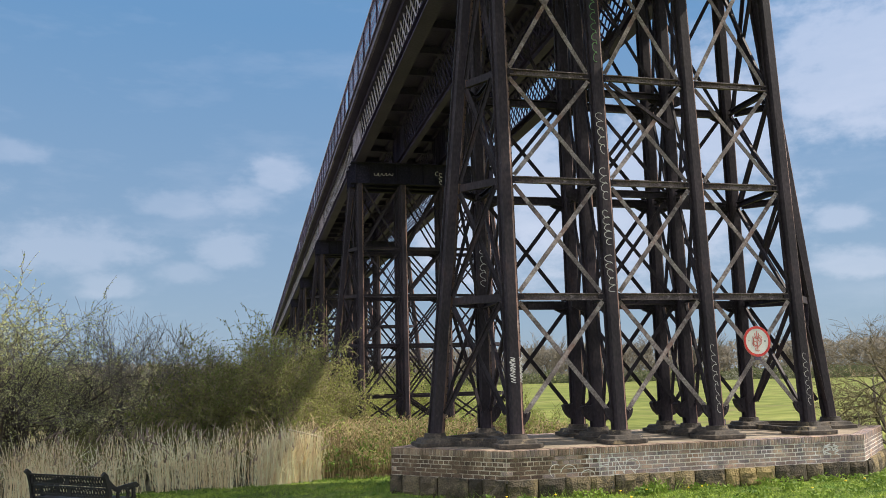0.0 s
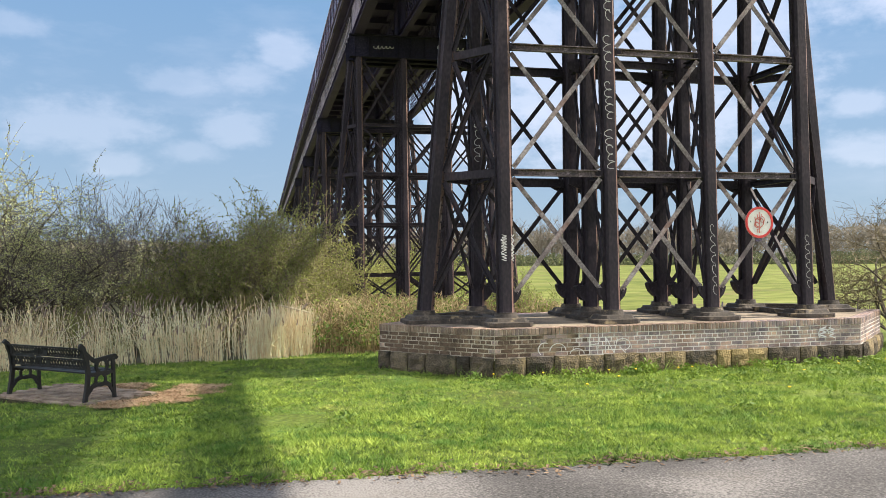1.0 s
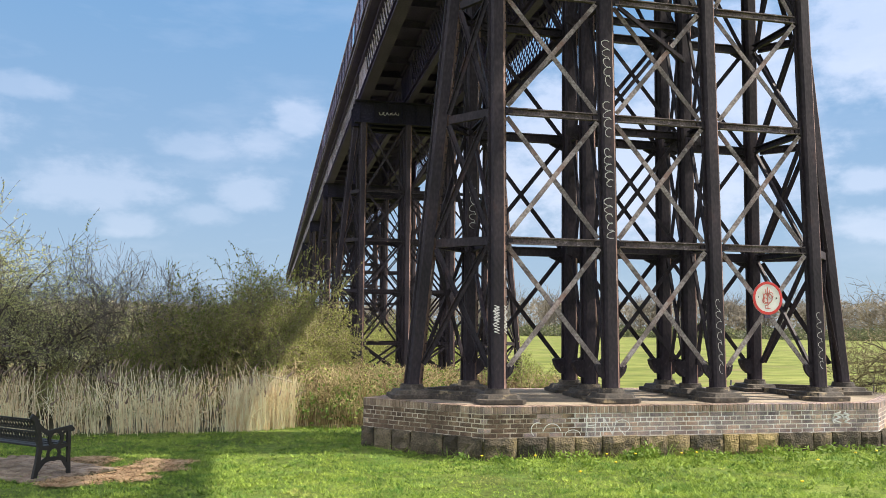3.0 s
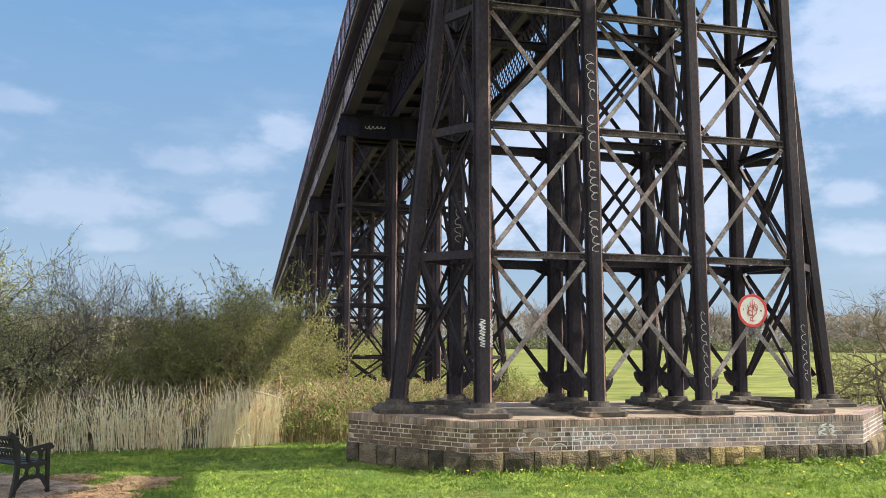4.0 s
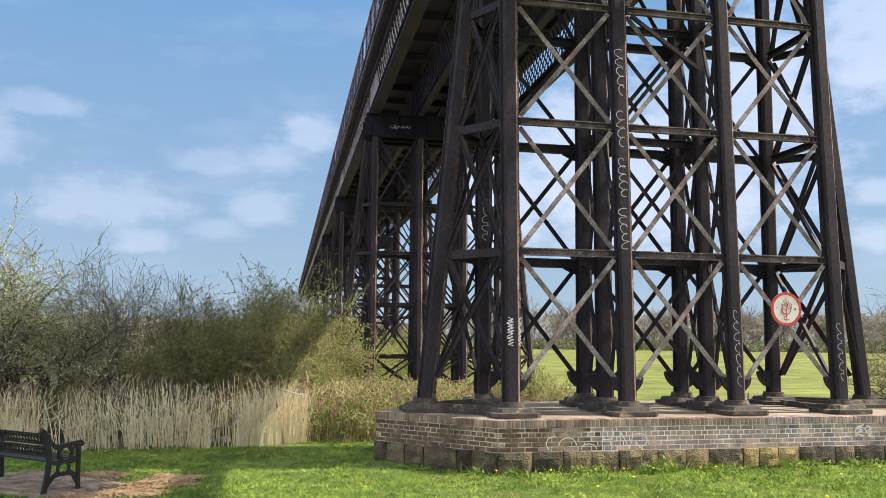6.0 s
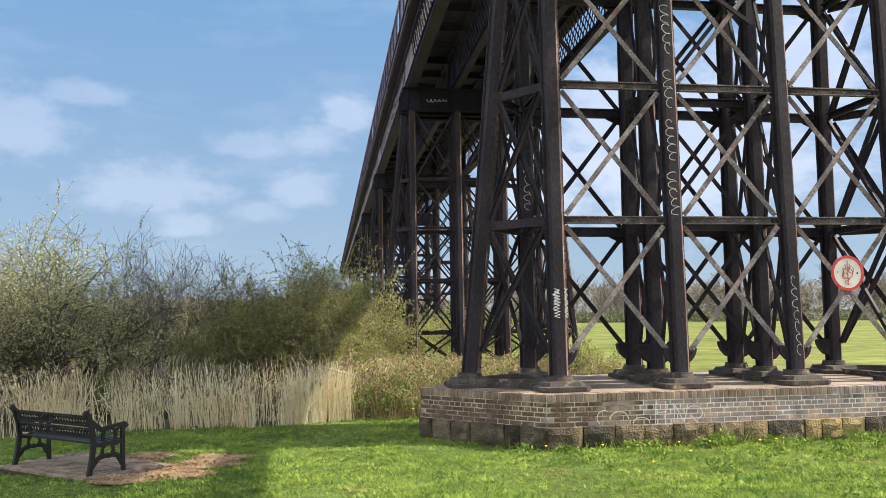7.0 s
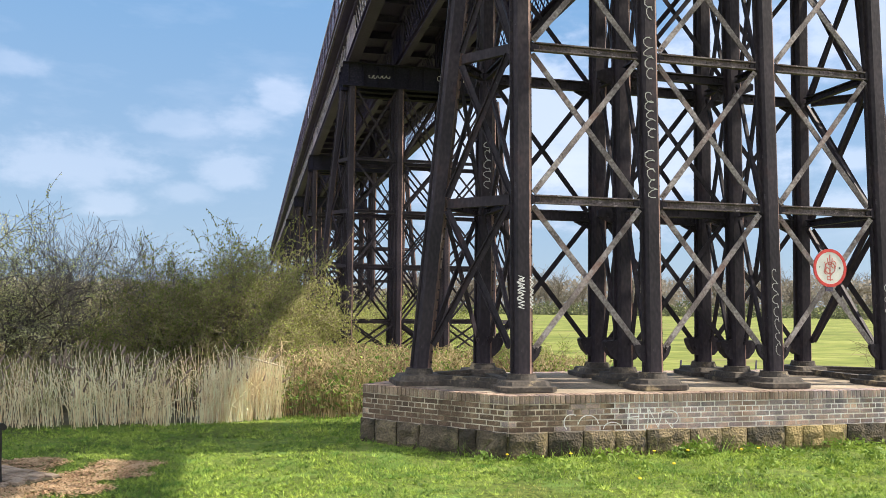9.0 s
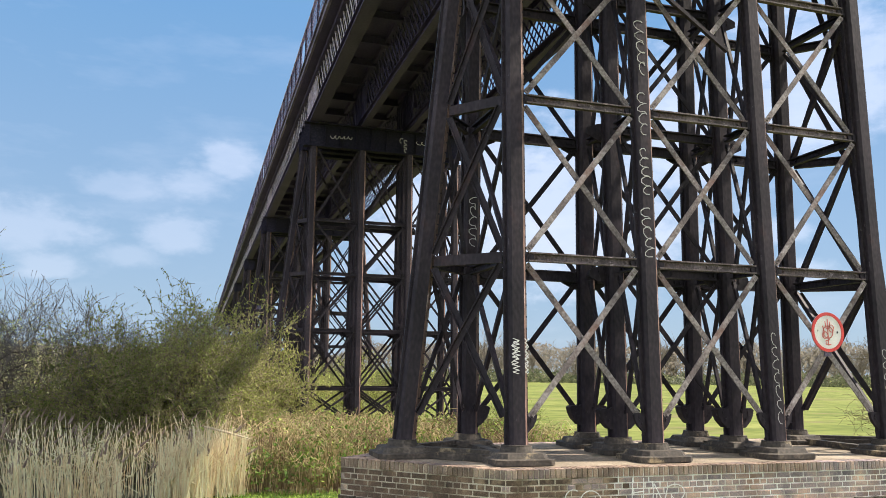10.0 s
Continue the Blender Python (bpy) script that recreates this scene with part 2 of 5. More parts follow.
M_SLAB = material("worn_concrete_top", [(0.3, (0.168, 0.138, 0.102)), (0.5, (0.288, 0.234, 0.174)), (0.75, (0.456, 0.384, 0.294))], 1.5, 0.95, 0.6, 30, coord="Position",
                  spots=[((0.168, 0.144, 0.096), 1.7, 0.52, 0.68)])
M_BASE = material("rusty_cast_base", [(0.3, (0.0297, 0.02565, 0.02295)), (0.55, (0.0702, 0.05805, 0.04725)), (0.75, (0.1688, 0.1391, 0.1053))], 4, 0.75, 0.6, 25, coord="Position",
                  spots=[((0.405, 0.3172, 0.189), 2.2, 0.57, 0.70)])
M_GRASS = material("spring_grass_turf", [(0.3, (0.0425, 0.058, 0.0126)), (0.5, (0.102, 0.138, 0.027)), (0.7, (0.204, 0.26, 0.0585))], 0.5, 0.95, 0.8, 14, coord="Position",
                   spots=[((0.281, 0.3, 0.126), 0.35, 0.6, 0.8), ((0.111, 0.2, 0.045), 1.3, 0.52, 0.72)], bump_dist=0.05, spec=0.15)
M_FIELD = material("smooth_green_pasture", [(0.3, (0.0868, 0.108, 0.0252)), (0.5, (0.1587, 0.185, 0.0462)), (0.7, (0.2542, 0.262, 0.0819))], 0.25, 0.95, 0.15, 1.2, coord="Position",
                   spots=[((0.186, 0.15, 0.07875), 0.16, 0.56, 0.64), ((0.093, 0.115, 0.0315), 0.5, 0.52, 0.66)], bump_dist=0.12, spec=0.1, stretch=(0.55, 1.0, 1))
M_BLADE = material("grass_blade", [(0.22, (0.114, 0.187, 0.0333)), (0.42, (0.307, 0.429, 0.0723)), (0.65, (0.523, 0.616, 0.122)), (0.88, (0.729, 0.684, 0.289))], 0.8, 0.7, 0, 3, vary=0.3, coord="Position", spec=0.25,
                   spots=[((0.073, 0.131, 0.034), 6.5, 0.52, 0.60), ((0.114, 0.221, 0.0389), 1.6, 0.5, 0.62), ((0.478, 0.44, 0.167), 0.45, 0.6, 0.72)], thin=0.28)
M_WEED = material("dark_green_weed_leaf", [(0.25, (0.06, 0.11, 0.02)), (0.5, (0.132, 0.22, 0.035)), (0.8, (0.264, 0.363, 0.06))], 2, 0.6, 0, 9, vary=0.3, coord="Position", spec=0.3, thin=0.3)
M_PATH = material("grey_asphalt_path", [(0.30, (0.03328, 0.03139, 0.02993)), (0.5, (0.1075, 0.1006, 0.09718)), (0.64, (0.2296, 0.2159, 0.2047))], 0.9, 0.92, 0.9, 55, coord="Position",
                  spots=[((0.1479, 0.1316, 0.1135), 0.8, 0.55, 0.75), ((0.2219, 0.2047, 0.1901), 28, 0.60, 0.66), ((0.03698, 0.03431, 0.03216), 34, 0.60, 0.68)])
M_ROUGH = material("rough_tussocky_grass", [(0.3, (0.085, 0.080, 0.036)), (0.5, (0.170, 0.152, 0.075)), (0.75, (0.290, 0.250, 0.140))], 0.5, 0.95, 0.6, 6, coord="Position", bump_dist=0.1, spec=0.1)
M_SOIL = material("dark_soil", [(0.3, (0.03, 0.026, 0.014)), (0.7, (0.12, 0.105, 0.05))], 3, 0.95, 0.8, 30, coord="Position")
M_MULCH = material("straw_coloured_bark_chips", [(0.3, (0.1619, 0.09, 0.04388)), (0.5, (0.3441, 0.21, 0.1071)), (0.75, (0.5667, 0.4, 0.2343))], 3, 0.9, 0.6, 40, vary=0.3, coord="Position")
M_PAVER = material("red_brick_paver", [(0.3, (0.1582, 0.1203, 0.08505)), (0.5, (0.2967, 0.2202, 0.1607)), (0.75, (0.4352, 0.3667, 0.2741))], 4, 0.9, 0.4, 50, vary=0.2, coord="Position")
M_BENCH = material("black_painted_cast_iron", [(0.3, (0.008, 0.008, 0.009)), (0.7, (0.022, 0.021, 0.021))], 5, 0.55, 0.2, 60)
M_REED = material("dry_reed_stem", [(0.12, (0.1155, 0.0792, 0.0495)), (0.34, (0.44, 0.33, 0.209)), (0.6, (0.858, 0.7205, 0.4895)), (0.88, (0.92, 0.902, 0.682))], 0.6, 0.8, 0, 4, vary=0.50, coord="Position", spec=0.2, thin=0.3, spots=[((0.308, 0.352, 0.121), 0.5, 0.58, 0.68)])
M_PLUME = material("reed_seed_head", [(0.3, (0.16, 0.12, 0.10)), (0.7, (0.38, 0.30, 0.25))], 3, 0.9, 0, 20, vary=0.2, coord="Position", thin=0.3)
M_BARK = material("grey_brown_bark", [(0.3, (0.048, 0.0384, 0.0298)), (0.55, (0.112, 0.092, 0.0723)), (0.75, (0.2, 0.172, 0.136))], 2, 0.9, 0.4, 30, vary=0.1, coord="Position")
M_GREYTWIG = material("grey_bare_twigs", [(0.3, (0.090, 0.078, 0.070)), (0.55, (0.175, 0.155, 0.140)), (0.75, (0.290, 0.262, 0.240))], 1, 0.9, 0, 8, vary=0.15, coord="Position")
M_TWIG = material("bare_twigs", [(0.3, (0.113, 0.0914, 0.057)), (0.55, (0.238, 0.195, 0.119)), (0.75, (0.372, 0.309, 0.196))], 1, 0.9, 0, 8, vary=0.15, coord="Position")
M_LEAF = material("young_spring_leaf", [(0.25, (0.167, 0.225, 0.06)), (0.5, (0.354, 0.422, 0.108)), (0.8, (0.59, 0.619, 0.216))], 0.6, 0.7, 0, 6, vary=0.25, coord="Position", spec=0.2, thin=0.4)
M_HAW = material("hawthorn_leaf", [(0.25, (0.1028, 0.1328, 0.03388)), (0.5, (0.2189, 0.2569, 0.0679)), (0.8, (0.4144, 0.4184, 0.1358))], 0.6, 0.7, 0, 6, vary=0.25, coord="Position", spec=0.2, thin=0.4)
M_WILLOW = material("pale_willow_leaf", [(0.25, (0.300, 0.335, 0.130)), (0.5, (0.560, 0.590, 0.260)), (0.8, (0.800, 0.790, 0.450))], 0.6, 0.7, 0, 6, vary=0.25, coord="Position", spec=0.2, thin=0.45)
M_BRAMBLE = material("bramble_and_dead_stems", [(0.2, (0.168, 0.1322, 0.06944)), (0.42, (0.4032, 0.3192, 0.168)), (0.62, (0.6608, 0.5264, 0.3192)), (0.9, (0.8736, 0.7168, 0.4928))], 0.35, 0.85, 0, 5, vary=0.34, coord="Position", spec=0.2, thin=0.3, spots=[((0.1512, 0.0952, 0.0672), 0.8, 0.50, 0.60)])
M_BRAMBLE_LEAF = material("olive_bramble_leaf", [(0.22, (0.078, 0.1418, 0.0264)), (0.42, (0.2145, 0.324, 0.0576)), (0.62, (0.429, 0.54, 0.108)), (0.85, (0.78, 0.702, 0.288))], 0.35, 0.75, 0, 5, vary=0.34, coord="Position", spec=0.25, thin=0.3, spots=[((0.195, 0.1283, 0.066), 0.9, 0.50, 0.60), ((0.182, 0.351, 0.072), 0.7, 0.54, 0.64)])
M_FARWOOD = material("far_bare_woodland", [(0.3, (0.2419, 0.2124, 0.177)), (0.6, (0.3092, 0.2761, 0.2266)), (0.8, (0.3835, 0.3422, 0.2738))], 0.03, 0.95, 0, 0.4, vary=0.06, coord="Position", spec=0.05, thin=0.5)
M_SCRUB = material("pale_olive_scrub", [(0.3, (0.255, 0.250, 0.140)), (0.5, (0.395, 0.370, 0.225)), (0.75, (0.560, 0.505, 0.340))], 0.12, 0.95, 0, 1.5, vary=0.1, coord="Position", spec=0.05, thin=0.5)
M_HEDGE = material("far_dull_hedge", [(0.3, (0.102, 0.1176, 0.066)), (0.6, (0.156, 0.168, 0.0984)), (0.8, (0.228, 0.234, 0.15))], 0.1, 0.95, 0, 1.5, vary=0.08, coord="Position", spec=0.05, thin=0.5, spots=[((0.432, 0.42, 0.36), 0.05, 0.60, 0.68)])
M_WHITE = material("white_sign_face", [(0.3, (0.62, 0.60, 0.56)), (0.7, (0.82, 0.81, 0.78))], 6, 0.45, 0, 50)
M_RED = material("red_sign_paint", [(0.3, (0.48, 0.03, 0.03)), (0.7, (0.70, 0.07, 0.06))], 6, 0.45, 0, 50)
M_FADED_RED = material("faded_red_sign_paint", [(0.3, (0.55, 0.12, 0.10)), (0.7, (0.72, 0.22, 0.19))], 6, 0.5, 0, 50)
M_CHALK = material("white_spray_paint", [(0.3, (0.26, 0.255, 0.25)), (0.7, (0.60, 0.59, 0.58))], 9, 0.8, 0, 50)
M_PALEWOOD = material("bleached_bare_wood", [(0.3, (0.42, 0.35, 0.25)), (0.7, (0.66, 0.58, 0.46))], 4, 0.85, 0.3, 40)
M_BRIGHT = material("fresh_white_spray_paint", [(0.3, (0.62, 0.61, 0.60)), (0.7, (0.82, 0.82, 0.81))], 9, 0.7, 0, 50)
M_GREEN_PAINT = material("faded_green_spray_paint", [(0.3, (0.05, 0.13, 0.05)), (0.7, (0.14, 0.30, 0.12))], 9, 0.8, 0, 50)
M_LITTER = material("dead_leaf_litter", [(0.3, (0.05, 0.032, 0.02)), (0.5, (0.14, 0.09, 0.055)), (0.75, (0.30, 0.21, 0.13))], 3, 0.9, 0, 40, vary=0.3, coord="Position")
M_YELLOW = material("dandelion_petals", [(0.3, (0.75, 0.5, 0.02)), (0.7, (0.9, 0.68, 0.05))], 9, 0.7, 0, 60)


# ---- mesh helpers ----
def mesh_object(name, verts, faces, mat, parent=None, label="", smooth=False):
    me = bpy.data.meshes.new(name)
    me.from_pydata(verts, [], faces)
    me.materials.append(mat)
    if smooth:
        me.polygons.foreach_set("use_smooth", [True] * len(me.polygons))
    me.update()
    ob = new(name, me)
    if parent is not None:
        ob.parent = parent
    if label:
        ob["label"] = label
    return ob


def part(name, bm, mat, parent=None, label="", smooth=False):
    me = bpy.data.meshes.new(name)
    bmesh.ops.recalc_face_normals(bm, faces=bm.faces)
    bm.to_mesh(me)
    bm.free()
    me.materials.append(mat)
    if smooth:
        me.polygons.foreach_set("use_smooth", [True] * len(me.polygons))
    ob = new(name, me)
    if parent is not None:
        ob.parent = parent
    if label:
        ob["label"] = label
    return ob


def shared(name, me, loc, parent, rot=None):
    """Another object on a mesh that exists."""
    ob = new(name, me)
    ob.parent = parent
    ob.location = loc
    if rot is not None:
        ob.rotation_euler = rot
    return ob


def empty(name, loc, label, category, group="", kind=""):
    ob = new(name)
    ob.empty_display_size = 0.2
    ob.location = loc
    return tagged(ob, label, category, group, kind)


def add_box(bm, c, s, m=None):
    r = bmesh.ops.create_cube(bm, size=1.0)
    t = Matrix.Translation(c) @ Matrix.Diagonal((*s, 1))
    bmesh.ops.transform(bm, matrix=(m @ t) if m else t, verts=r["verts"])
    return r["verts"]


def add_lathe(bm, profile, c=(0, 0, 0), seg=16, square=None):
    """Turns (radius, z) pairs about z; square: the first rings are square, that many."""
    rings = []
    for k, (r, z) in enumerate(profile):
        ring = []
        for i in range(seg):
            a = 2 * math.pi * (i + 0.5) / seg
            x, y = math.cos(a), math.sin(a)
            if square and k < square:
                q = 1 / max(abs(x), abs(y))
                x, y = x * q, y * q
            ring.append(bm.verts.new((c[0] + r * x, c[1] + r * y, c[2] + z)))
        rings.append(ring)
    for a, b in zip(rings, rings[1:]):
        for i in range(seg):
            bm.faces.new((a[i], a[(i + 1) % seg], b[(i + 1) % seg], b[i]))
    bm.faces.new(rings[0][::-1])
    bm.faces.new(rings[-1])


def axis_frame(p0, p1, face):
    """A frame with z from p0 to p1 and y as near to face as it goes."""
    z = (Vector(p1) - Vector(p0)).normalized()
    y = Vector(face)
    y = (y - z * y.dot(z)).normalized()
    x = y.cross(z)
    return Matrix((x, y, z)).transposed().to_4x4()


BAR_MESHES = {}


def bar(name, p0, p1, w, t, face, mat, parent, kind="flat"):
    """An iron bar between two points of its parent's space, w wide, t thick along face. kind: flat (with a rib), channel, tube."""
    p0, p1 = Vector(p0), Vector(p1)
    d = p1 - p0
    key = (name, kind, mat.name, round(w, 3), round(t, 3), *(round(v, 3) for v in d), *(round(v, 2) for v in face))
    if key not in BAR_MESHES:
        bm = bmesh.new()
        n = d.length
        if kind == "flat":
            add_box(bm, (0, 0, n / 2), (w, t, n))
            add_box(bm, (w * 0.42, t * 1.6, n / 2), (w * 0.16, t * 2.4, n - 0.02))
            for e in (0.05, 0.12, n - 0.12, n - 0.05):
                add_box(bm, (0, -t * 0.9, e), (0.03, t, 0.03))
        elif kind == "channel":
            add_box(bm, (0, 0, n / 2), (w, t, n))
            for s in (-1, 1):
                add_box(bm, (s * (w / 2 - t / 2), -0.03 - t / 2, n / 2), (t, 0.06, n - 0.01))
            for e in (0.06, 0.16, n / 2, n - 0.16, n - 0.06):
                add_box(bm, (0, -t, e), (0.035, t * 1.2, 0.035))
        bmesh.ops.transform(bm, matrix=axis_frame(p0, p1, face), verts=bm.verts)
        ob = part(name, bm, mat, parent)
        BAR_MESHES[key] = ob.data
        ob.location = p0
        return ob
    return shared(name, BAR_MESHES[key], p0, parent)


# ---- ground ----
def smooth(a, b, v):
    t = min(1.0, max(0.0, (v - a) / (b - a)))
    return t * t * (3 - 2 * t)


PATH_NEAR, PATH_FAR = -12.3, -8.55
PIER_TOP = 0.78


def path_edge(x):
    """Where the grass begins: the path runs a little askew to the pier."""
    return -8.74 - 0.052 * x


def ground_z(x, y):
    z = 0.39
    if y > PATH_FAR:
        z = 0.39 - 0.50 * min(1.0, (y - PATH_FAR) / 7.4)
        z -= 0.03 * smooth(-1.5, 3.5, y)
    z += 0.25 * smooth(-13, -22, y) if y < -13 else 0.0
    z -= 0.85 * smooth(4.0, 9.5, y) * smooth(14, 9, -x if x < 0 else 0)
    if y > 4 and x < -9:
        z -= 0.85 * smooth(4.0, 9.5, y) * (1 - smooth(14, 9, -x))
    return z


REED_EDGE = [(-30, 0.6), (-14, 2.2), (-9.8, 2.6), (-7.7, 2.85), (-6.5, 2.95), (-5.3, 3.05), (-4.5, 3.3), (-3.5, 3.6), (-2.5, 3.4), (0, 3.8), (12, 4.8)]


def edge_y(x):
    return float(np.interp(x, [p[0] for p in REED_EDGE], [p[1] for p in REED_EDGE]))


def make_ground():
    xs = sorted(set([-2500, -1200, -600, -300, -150, -80, -50, -35] + [i * 0.6 - 25 for i in range(84)] + [30, 40, 60, 100, 180, 320, 600, 1200, 2500]))
    ys = sorted(set([-900, -300, -120, -60, -35] + [i * 0.6 - 24 for i in range(90)] + [36, 45, 60, 90, 140, 220, 350, 600, 1200, 3000]))
    verts = []
    for y in ys:
        for x in xs:
            z = ground_z(x, y)
            if -24 < x < 25 and PATH_FAR + 0.3 < y < 30:
                z += 0.05 * (noise.noise(Vector((x * 0.5, y * 0.5, 0))) + 0.5 * noise.noise(Vector((x * 1.4, y * 1.4, 3))))
            verts.append((x, y, z))
    n = len(xs)
    faces = [(j * n + i, j * n + i + 1, (j + 1) * n + i + 1, (j + 1) * n + i) for j in range(len(ys) - 1) for i in range(n - 1)]
    ob = mesh_object("ground", verts, faces, M_GRASS, smooth=True)
    ob.data.materials.append(M_FIELD)
    ob.data.materials.append(M_SOIL)
    ob.data.materials.append(M_ROUGH)
    for p in ob.data.polygons:
        if p.center.y > 7.5 or p.center.x > 13 or p.center.x < -24 or p.center.y < -24:
            p.material_index = 1
        x, y = p.center.x, p.center.y
        if 25 <= y < 70 and x < -1.0:
            p.material_index = 3
        if edge_y(x) + 0.5 < y < 25 and x < 0.4 * (y + 14) - 5.5:
            p.material_index = 2
    tagged(ob, "mown spring grass sloping gently down to the pier, green field beyond", "ground", kind="structure")


make_ground()


def make_path():
    bm = bmesh.new()
    n = 240
    rows = []
    for i in range(n + 1):
        x = -30 + 60 * i / n
        far = path_edge(x) + 0.10 * noise.noise(Vector((x * 1.1, 0, 0))) + 0.05 * noise.noise(Vector((x * 4.1, 7, 0)))
        rows.append([bm.verts.new((x, y, z)) for y, z in ((PATH_NEAR - 0.052 * x, 0.34), (PATH_NEAR - 0.052 * x, 0.402), (-10.4 - 0.052 * x, 0.415), (far, 0.400), (far, 0.34))])
    for a, b in zip(rows, rows[1:]):
        for k in range(4):
            bm.faces.new((a[k], b[k], b[k + 1], a[k + 1]))
    tagged(part("path", bm, M_PATH), "worn grey asphalt footpath with a ragged grassy edge", "path", kind="structure")


make_path()


# ---- brick pier base ----
BASE_OUTLINE = [(-0.44, -0.89), (7.33, -0.89), (9.48, 1.0), (7.33, 2.89), (-0.44, 2.89), (-2.28, 1.0)]


def inset(outline, d):
    out = []
    n = len(outline)
    c = Vector((3.3, 1.0))
    for i in range(n):
        p0, p1, p2 = Vector(outline[i - 1]), Vector(outline[i]), Vector(outline[(i + 1) % n])
        n1 = Vector(((p1 - p0).y, -(p1 - p0).x)).normalized()
        n2 = Vector(((p2 - p1).y, -(p2 - p1).x)).normalized()
        if n1.dot(p1 - c) < 0:
            n1, n2 = -n1, -n2
        b = (n1 + n2).normalized()
        q = p1 - b * (d / max(0.3, b.dot(n1)))
        out.append((q.x, q.y))
    return out


def prism(bm, outline, z0, z1):
    lo = [bm.verts.new((x, y, z0)) for x, y in outline]
    hi = [bm.verts.new((x, y, z1)) for x, y in outline]
    n = len(outline)
    for i in range(n):
        bm.faces.new((lo[i], lo[(i + 1) % n], hi[(i + 1) % n], hi[i]))
    bm.faces.new(lo[::-1])
    bm.faces.new(hi)


pier_base = empty("brick_pier_base", (3.3, 1.0, -0.3), "long low pointed base of blue brick over rough gritstone blocks", "pier base")


def make_base_core():
    bm = bmesh.new()
    o = inset(BASE_OUTLINE, 0.003)
    prism(bm, [(0.75, o[0][1]), o[1], o[2], o[3], (0.75, o[3][1])], 0.20, PIER_TOP - 0.022)
    bmesh.ops.translate(bm, verts=bm.verts, vec=(-3.3, -1.0, 0.3))
    part("mortar_core", bm, M_MORTAR, pier_base, "pale mortar between the bricks")
    bm = bmesh.new()
    prism(bm, [o[0], (0.75, o[0][1]), (0.75, o[3][1]), o[4], o[5]], 0.20, PIER_TOP - 0.022)
    bmesh.ops.translate(bm, verts=bm.verts, vec=(-3.3, -1.0, 0.3))
    part("mortar_core", bm, M_MORTAR_OLD, pier_base, "grimy mortar between brown bricks")
    bm = bmesh.new()
    prism(bm, inset(BASE_OUTLINE, -0.015), -0.3, 0.20)
    bmesh.ops.translate(bm, verts=bm.verts, vec=(-3.3, -1.0, 0.3))
    part("footing_core", bm, M_SOIL, pier_base)
    bm = bmesh.new()
    prism(bm, inset(BASE_OUTLINE, 0.235), PIER_TOP - 0.04, PIER_TOP - 0.004)
    bmesh.ops.translate(bm, verts=bm.verts, vec=(-3.3, -1.0, 0.3))
    part("top_slab", bm, M_SLAB, pier_base, "worn sandy concrete top")


make_base_core()

# ---- iron trestle piers ----
SPAN = 23.33
COL_X = (0.0, 2.2, 4.4, 6.6)
CAP_Z0, CAP_Z1 = 11.85, 12.95


def raker_x(z, side):
    x = (-1.34 if side < 0 else -1.48) + 0.095 * (z - 1.0)
    return x if side < 0 else 6.6 - x


ROWS = (0.0, 1.0, 2.0)


def row_y(row, z):
    """The rows lean in a little towards the top."""
    k = (z - 0.78) / 11.0
    return {0.0: -0.18 + 0.24 * k, 1.0: 0.86 + 0.06 * k, 2.0: 1.95 - 0.15 * k}[row]


def column_mesh(length, name):
    """Two riveted halves: an eight-sided tube, a riveted flange on either side; +x corners and flange in sunlit rust.
    """
    bm = bmesh.new()
    h, c = 0.132, 0.042
    plan = [(h, -h + c), (h, h - c), (h - c, h), (-h + c, h), (-h, h - c), (-h, -h + c), (-h + c, -h), (h - c, -h)]
    lo = [bm.verts.new((x, y, 0)) for x, y in plan]
    hi = [bm.verts.new((x, y, length)) for x, y in plan]
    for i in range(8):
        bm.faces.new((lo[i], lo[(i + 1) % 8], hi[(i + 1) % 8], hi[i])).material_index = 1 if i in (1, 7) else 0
    bm.faces.new(lo[::-1])
    bm.faces.new(hi)
    for s in (-1, 1):
        made = add_box(bm, (s * 0.152, 0, length / 2), (0.050, 0.036, length))
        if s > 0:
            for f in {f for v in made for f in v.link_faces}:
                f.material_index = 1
    z = 0.12
    while z < length - 0.1:
        for s in (-1, 1):
            add_box(bm, (s * 0.160, 0, z), (0.026, 0.064, 0.026))
        z += 0.17
    me = bpy.data.meshes.new(name)
    bmesh.ops.recalc_face_normals(bm, faces=bm.faces)
    bm.to_mesh(me)
    bm.free()
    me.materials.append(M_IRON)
    me.materials.append(M_SUNLIT_RUST)
    return me


